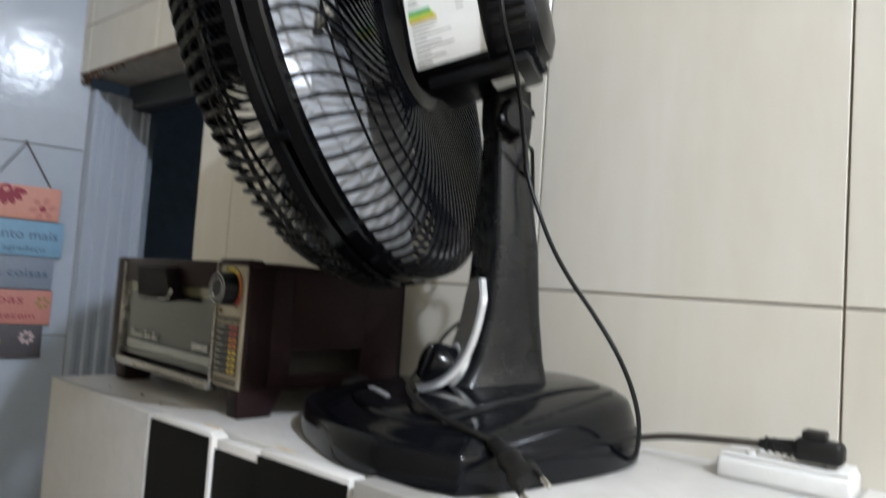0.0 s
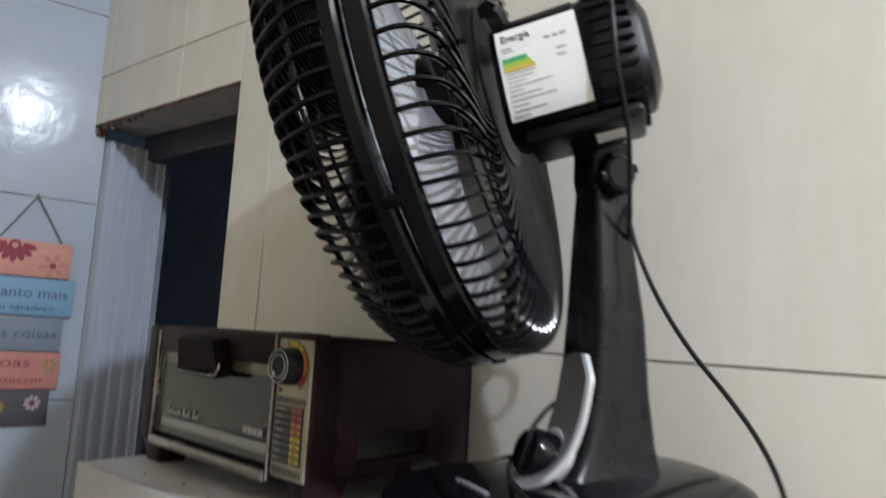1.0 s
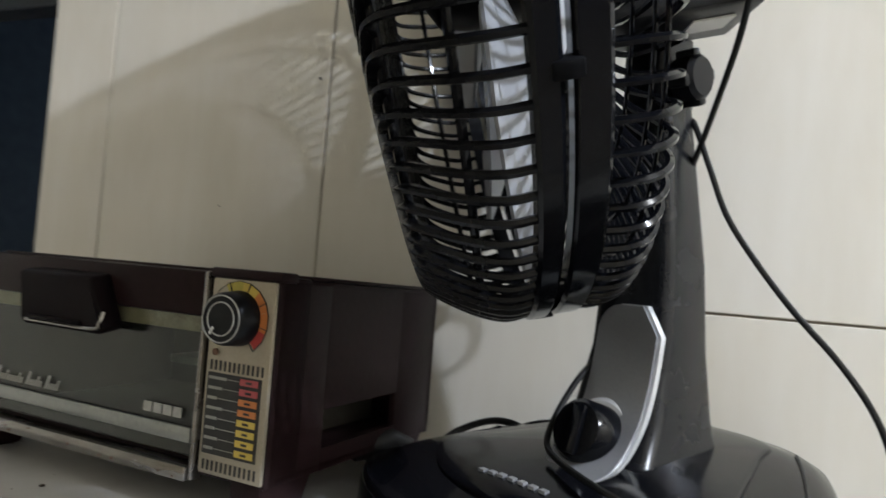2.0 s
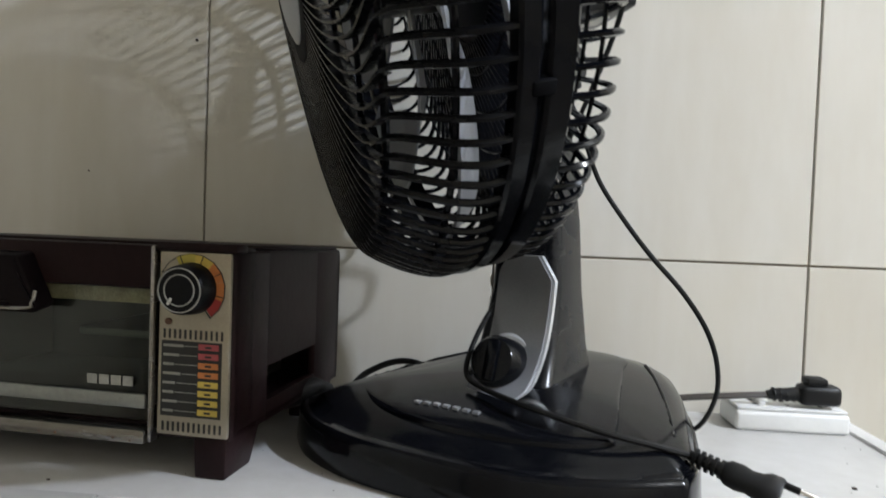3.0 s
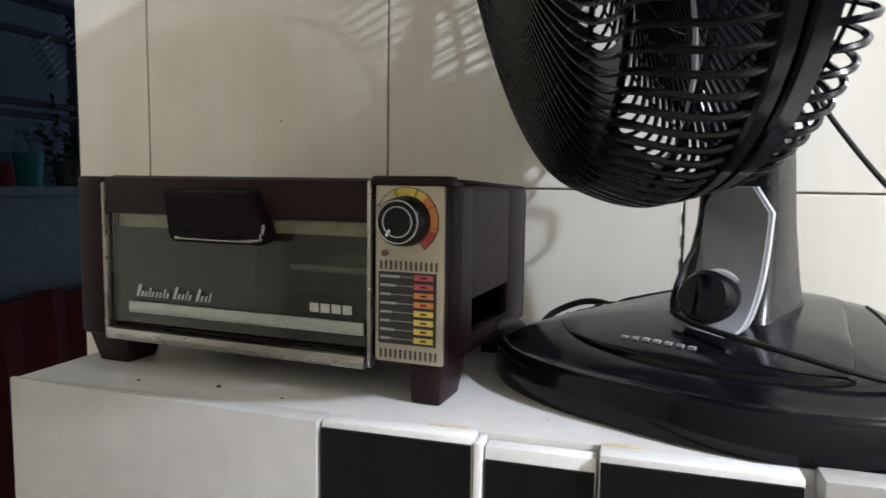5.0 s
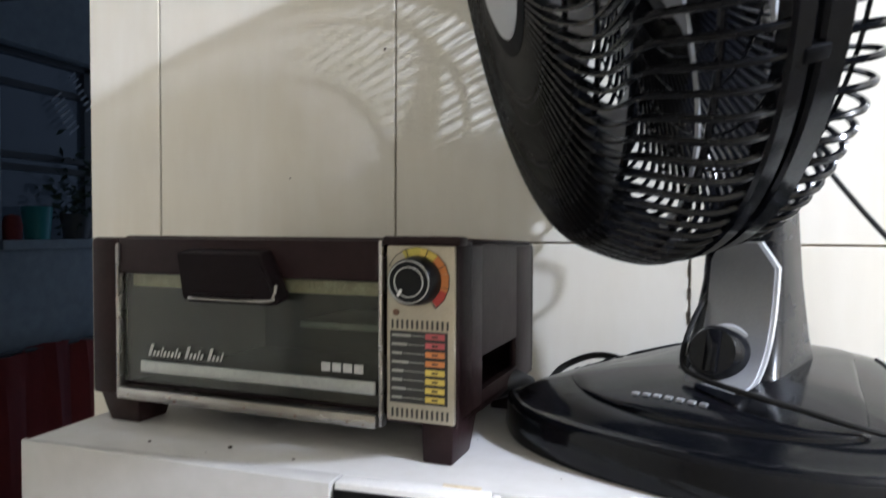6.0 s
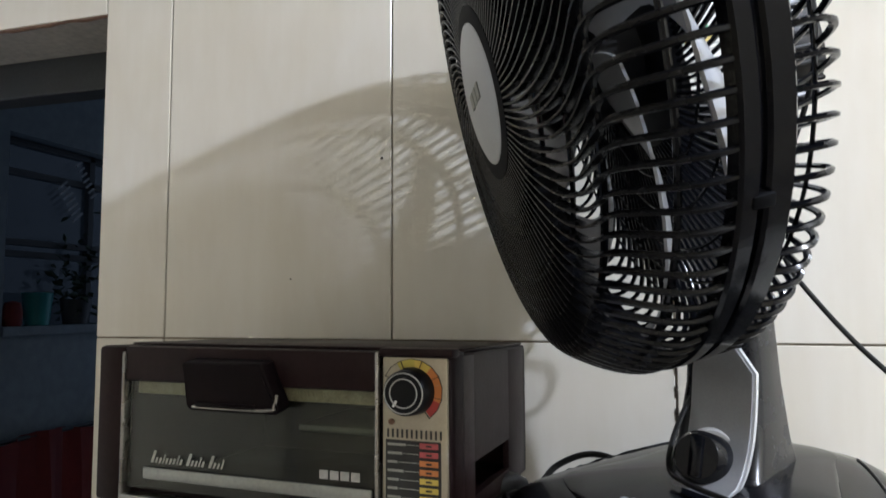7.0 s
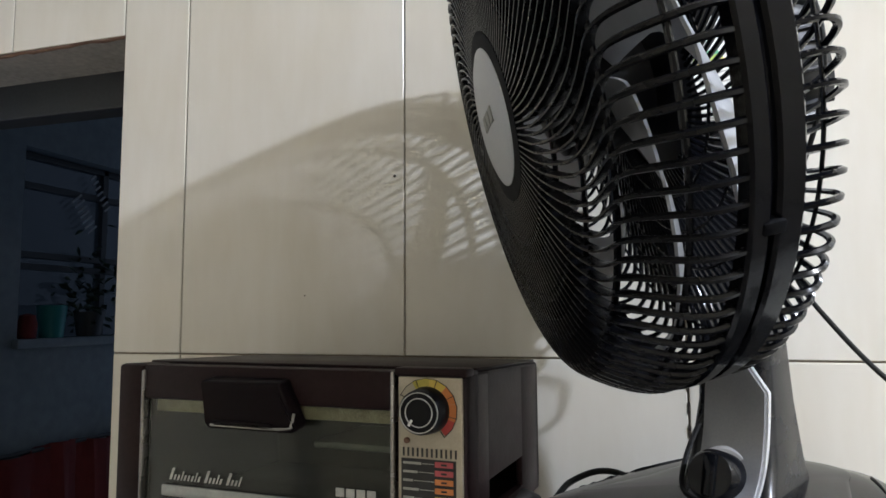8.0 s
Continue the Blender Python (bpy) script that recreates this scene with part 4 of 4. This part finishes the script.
# loose plug with its cord running over the fan base
loose = tagged(empty("loose_plug", 0.506, -0.29, TOP), "black two pin plug with cord lying over the fan base", "plug")
TO_LOOSE = Matrix.Translation((-0.506, 0.29, -TOP))
neck0, tip = Vector((0.460, -0.272, 1.5225)), Vector((0.508, -0.300, 1.509))
ax = (tip - neck0).normalized()
sd = Vector((-ax.y, ax.x, 0)).normalized()
sd = sd * math.cos(radians(42)) + ax.cross(sd) * math.sin(radians(42))
upv = ax.cross(sd) * -1
PM = Matrix(((ax.x, sd.x, upv.x, neck0.x), (ax.y, sd.y, upv.y, neck0.y), (ax.z, sd.z, upv.z, neck0.z), (0, 0, 0, 1)))


def loose_part(name, bm, material, m, label=""):
    bm.transform(TO_LOOSE @ m)
    return part(name, bm, material, loose, label)


def oval(x, w, h, n=16):
    return [Vector((x, w * math.cos(math.tau * i / n), h * math.sin(math.tau * i / n))) for i in range(n)]


loose_part("body", loft([oval(0.019, 0.006, 0.005), oval(0.022, 0.0085, 0.0062), oval(0.029, 0.0093, 0.0066), oval(0.035, 0.0080, 0.0060), oval(0.041, 0.0092, 0.0062), oval(0.045, 0.0122, 0.0064), oval(0.052, 0.0124, 0.0064), oval(0.0535, 0.0114, 0.0058)]), M_CORD, PM)
loose_part("strain_relief", tube([(-0.003, 0, 0), (0.02, 0, 0)], [0.0034, 0.0048], 10), M_CORD, PM)
for k in range(5):
    loose_part("grip_ring", tube([(0.0 + k * 0.0042, 0, 0), (0.0022 + k * 0.0042, 0, 0)], 0.0062, 10), M_CORD, PM)
for s in (-1, 1):
    pin = loose_part("pin", tube([(0.053, s * 0.0085, 0), (0.0715, s * 0.0085, 0), (0.0725, s * 0.0085, 0)], [0.002, 0.002, 0.0014], 10), M_PIN, PM, "bright metal pin")
    loose_part("pin_sleeve", tube([(0.053, s * 0.0085, 0), (0.0625, s * 0.0085, 0)], 0.0023, 10), M_CORD, PM)
front_cord = [(0.352, -0.085, 1.60), (0.338, -0.12, 1.612), (0.322, -0.15, 1.597), (0.309, -0.168, 1.571), (0.305, -0.185, 1.551), (0.317, -0.207, 1.5455), (0.343, -0.240, 1.5435), (0.371, -0.262, 1.5405), (0.402, -0.274, 1.535), (0.434, -0.275, 1.529), tuple(neck0)]
loose_part("cord", tube(smooth_path(front_cord, 8), 0.0022, 8), M_CORD, Matrix.Identity(4))

oven_cord = tagged(empty("oven_cord", 0.22, -0.05, TOP), "black oven power cord looped behind the fan base", "cord")
part("cord", tube(smooth_path([(-0.055, -0.075, 0.03), (-0.035, -0.045, 0.022), (-0.02, -0.01, 0.034), (0.009, 0.0, 0.045), (0.037, 0.0, 0.041), (0.06, 0.004, 0.02), (0.085, 0.01, 0.004)], 8), 0.0032, 8), M_CORD, oven_cord)
part("plug", tube([(-0.075, -0.105, 0.026), (-0.066, -0.09, 0.03), (-0.055, -0.075, 0.031), (-0.045, -0.06, 0.027)], [0.008, 0.0115, 0.011, 0.006], 10), M_CORD, oven_cord, "black appliance connector")

# ---- hanging sign on the grey wall ----
sign = tagged(empty("hanging_sign", -1.0249, -0.0930, 1.909, -16.5), "hanging sign of five painted boards with lettering", "sign")
SIGN = Matrix(((0, 0, 1, 0.0), (1, 0, 0, 0), (0, 1, 0, 0), (0, 0, 0, 1)))   # x of the board runs along y of the room


def board(y0, y1, z0, z1, material, tilt, label):
    return part("board", box(-(y1 - y0) / 2, (y1 - y0) / 2, -(z1 - z0) / 2, (z1 - z0) / 2, 0.002, 0.009, 0.001), material, sign, label, True,
                SIGN @ pose((y0 + y1) / 2 + 0.1298, (z0 + z1) / 2 - 1.918, 0, 0, 0, tilt))


def flower(b, cx, cy, r, n, material, half=False, wide=0.24, name="flower_print"):
    bmf = bmesh.new()
    for k in range(n):
        a = math.tau * k / n + 0.2
        if half and math.sin(a) > 0.02:
            continue
        pts = [(cx + r * (0.35 + 0.65 * t) * math.cos(a) - w * r * math.sin(a), cy + r * (0.35 + 0.65 * t) * math.sin(a) + w * r * math.cos(a)) for t, w in ((0, 0.1), (0.4, wide * 0.9), (0.75, wide * 0.85), (1, 0), (0.75, -wide * 0.85), (0.4, -wide * 0.9), (0, -0.1))]
        join(bmf, prism(pts, 0.0092, 0.0098))
    return part(name, bmf, material, b, "", False)


def dot(b, cx, cy, r, material, name="dot_print", z=0.0092):
    return part(name, lathe([(0, z), (r, z), (r, z + 0.0008), (0, z + 0.0008)], 20, pose(cx, cy, 0)), material, b, "", False)


b1 = board(-0.223, -0.049, 1.738, 1.816, M_WOOD_PINK, -0.5, "salmon pink board with flowers")
flower(b1, -0.025, 0.032, 0.044, 14, M_MAROON, True, 0.17)
dot(b1, -0.025, 0.026, 0.0125, M_MAROON)
dot(b1, -0.025, 0.026, 0.006, M_WOOD_PINK, z=0.01)
flower(b1, 0.052, -0.012, 0.029, 6, M_WOOD_PINK_DARK)
dot(b1, 0.052, -0.012, 0.007, M_MAROON)
b2 = board(-0.230, -0.0365, 1.653, 1.735, M_WOOD_BLUE, -0.5, "sky blue board with lettering")
part("lettering", lettering("Quanto mais", 0.03, 0.17, pose(0, 0.008, 0.0094)), M_NAVY, b2, "", False)
part("lettering", lettering("eu agrade\u00e7o", 0.017, 0.115, pose(0.005, -0.024, 0.0094)), M_NAVY, b2, "", False)
b3 = board(-0.223, -0.051, 1.576, 1.6505, M_WOOD_GREY, -0.3, "slate blue board with lettering")
part("lettering", lettering("mais coisas", 0.028, 0.152, pose(0.0, 0.0, 0.0094)), M_NAVY, b3, "", False)
b4 = board(-0.237, -0.047, 1.494, 1.5735, M_WOOD_PINK_DARK, 0, "coral board with lettering")
part("lettering", lettering("boas", 0.03, 0.075, pose(0.0, 0.017, 0.0094)), M_MAROON, b4, "", False)
part("lettering", lettering("acontecem", 0.019, 0.125, pose(0.0, -0.02, 0.0094)), M_MAROON, b4, "", False)
flower(b4, 0.076, 0.012, 0.016, 6, M_OCHRE)
dot(b4, -0.07, 0.01, 0.012, M_WOOD_PINK)
b5 = board(-0.232, -0.06, 1.416, 1.4915, M_WOOD_DARK, 0.6, "charcoal board with a yellow flower")
flower(b5, -0.03, -0.003, 0.036, 6, M_OCHRE, wide=0.36)
dot(b5, -0.03, -0.003, 0.009, M_RED, z=0.0098)
flower(b5, 0.055, 0.01, 0.017, 8, M_PALE_PINK)
for e in (-0.062, 0.058):
    part("string", tube([SIGN @ Vector((e, -0.1, 0.005)), SIGN @ Vector((0.001, 0.0, 0.006))], 0.0016, 6), M_STRING, sign)
part("hook", lathe([(0, 0), (0.004, 0), (0.004, 0.008), (0, 0.008)], 12, SIGN), M_STRING, sign)

# ---- things in the unlit room ----
pot = tagged(new("teal_pot", mesh_of("teal_pot", lathe([(0, 0), (0.042, 0), (0.053, 0.118), (0.056, 0.122), (0.053, 0.124), (0.049, 0.118), (0.04, 0.01), (0, 0.01)], 32), M_TEAL)), "teal plastic pot on the window sill", "pot")
pot.location = (FAR_X - 0.02, 1.305, WIN[2])
bm = bmesh.new()
rng = random.Random(3)
for k in range(130):
    c = Vector((rng.gauss(0, 0.045), rng.gauss(0, 0.06), abs(rng.gauss(0.16, 0.09))))
    own = bmesh.new()
    ln, wd = rng.uniform(0.03, 0.06), rng.uniform(0.008, 0.016)
    own.faces.new([own.verts.new(p) for p in ((0, 0, 0), (ln * 0.5, wd, 0.004), (ln, 0, -0.004), (ln * 0.5, -wd, 0.004))])
    own.transform(Matrix.Translation(c) @ pose(0, 0, 0, rng.uniform(-60, 60), rng.uniform(-60, 40), rng.uniform(0, 360)))
    join(bm, own)
plant = tagged(empty("potted_plant", FAR_X - 0.02, 1.49, WIN[2]), "dark leafy plant in a pot on the window sill", "plant")
part("leaves", bm, mat("dark_leaf", (0.02, 0.045, 0.025), 0.6, vary=0.4, scale=40), plant, "", False)
part("pot", lathe([(0, 0), (0.045, 0), (0.06, 0.1), (0.055, 0.1), (0.04, 0.01), (0, 0.01)], 24), M_FRAME_DARK, plant)
jar = tagged(new("red_jar", mesh_of("red_jar", lathe([(0, 0), (0.03, 0), (0.034, 0.05), (0.026, 0.085), (0.012, 0.09), (0, 0.092)], 24), M_CLOTH)), "small dark red jar on the window sill", "jar")
jar.location = (FAR_X - 0.01, 1.19, WIN[2])
rows = []
for j in range(14):
    z = 1.22 - j * 0.08
    rows.append([Vector((FAR_X + 0.07 + 0.022 * math.sin(i * 0.9 + 0.5 * math.sin(j * 0.4)) + 0.01 * math.sin(i * 2.3 + j * 0.3) + 0.004 * j, 0.7 + i * 0.026, z + 0.012 * math.sin(i * 0.35) * (j == 0))) for i in range(48)])
bm = loft(rows, False, None, False)
bmesh.ops.recalc_face_normals(bm, faces=bm.faces)
bmesh.ops.solidify(bm, geom=bm.faces[:], thickness=0.004)
cloth = tagged(part("red_curtain", bm, M_CLOTH), "dark red cloth hanging in folds along the wall", "curtain")
part("rail", tube([(FAR_X + 0.06, 0.68, 1.215), (FAR_X + 0.06, 1.96, 1.215)], 0.008, 8), M_FRAME_DARK, cloth)

# small marks on the tiles
bm = bmesh.new()
for x, z, r in ((-0.013, 1.861, 0.0018), (-0.135, 1.715, 0.001)):
    join(bm, lathe([(0, 0), (r, 0), (r * 0.8, 0.0008), (0, 0.001)], 10, pose(x, -0.0002, z, 90, 0, 0)))
rng = random.Random(44)
for k in range(22):
    z = rng.uniform(1.515, 1.632)
    join(bm, box(0.3195 + rng.uniform(-0.0008, 0.0004), 0.3207 + rng.uniform(0, 0.0009), -0.0012, 0.0004, z, z + rng.uniform(0.001, 0.006)))
tagged(part("tile_marks", bm, M_DIRT, wall_north), kind="stuff")

# ---- tiles ----
GAP = 0.0011
tile_cache = {}


def tile_mesh(w, h, material):
    key = (round(w, 4), round(h, 4), material.name)
    if key not in tile_cache:
        b = 0.0008
        bmt = bmesh.new()
        loft([[Vector((x * (w / 2 - i), y, z * (h / 2 - i))) for x, z in ((-1, -1), (1, -1), (1, 1), (-1, 1))] for i, y in ((0, 0.0055), (0, b), (b, 0.0))], True, bmt)
        tile_cache[key] = mesh_of("tile", bmt, material, False)
    return tile_cache[key]


def tile(x0, x1, z0, z1, material, parent, m=None):
    ob = new("tile", tile_mesh(x1 - x0 - 2 * GAP, z1 - z0 - 2 * GAP, material))
    ob.parent = parent
    ob.matrix_basis = (m or Matrix.Identity(4)) @ pose((x0 + x1) / 2, 0, (z0 + z1) / 2)


rowz = [0.0, JOINT - 2 * TH, JOINT - TH, JOINT, JOINT + TH, CEIL_Z]
for z0, z1 in zip(rowz, rowz[1:]):
    for k in range(-4, 8):
        x0, x1 = max(k * TW, DOOR_L), min((k + 1) * TW, RIGHT)
        if x1 <= DOOR_L or x0 >= RIGHT:
            continue
        if x1 <= DOOR_R + 0.001:
            if z1 > DOOR_TOP:
                tile(x0, x1, max(z0, DOOR_TOP), z1, M_TILE, wall_north)
        elif x0 < DOOR_R:
            tile(DOOR_R, x1, z0, z1 if z1 < DOOR_TOP else z1, M_TILE, wall_north)
            if z1 > DOOR_TOP:
                tile(x0, DOOR_R, max(z0, DOOR_TOP), z1, M_TILE, wall_north)
        else:
            tile(x0, x1, z0, z1, M_TILE, wall_north)
rowg = [0.0, 0.11, 0.56, 1.01, 1.46, 1.908, 2.363, CEIL_Z]
for z0, z1 in zip(rowg, rowg[1:]):
    tile(-0.256, -0.002, z0, z1, M_TILE_GREY, wall_west, WEST)
for z0, z1 in zip(rowz, rowz[1:]):
    for k in range(7):
        tile(-0.256 - (k + 1) * TW, -0.256 - k * TW, z0, z1, M_TILE, wall_west, WEST)
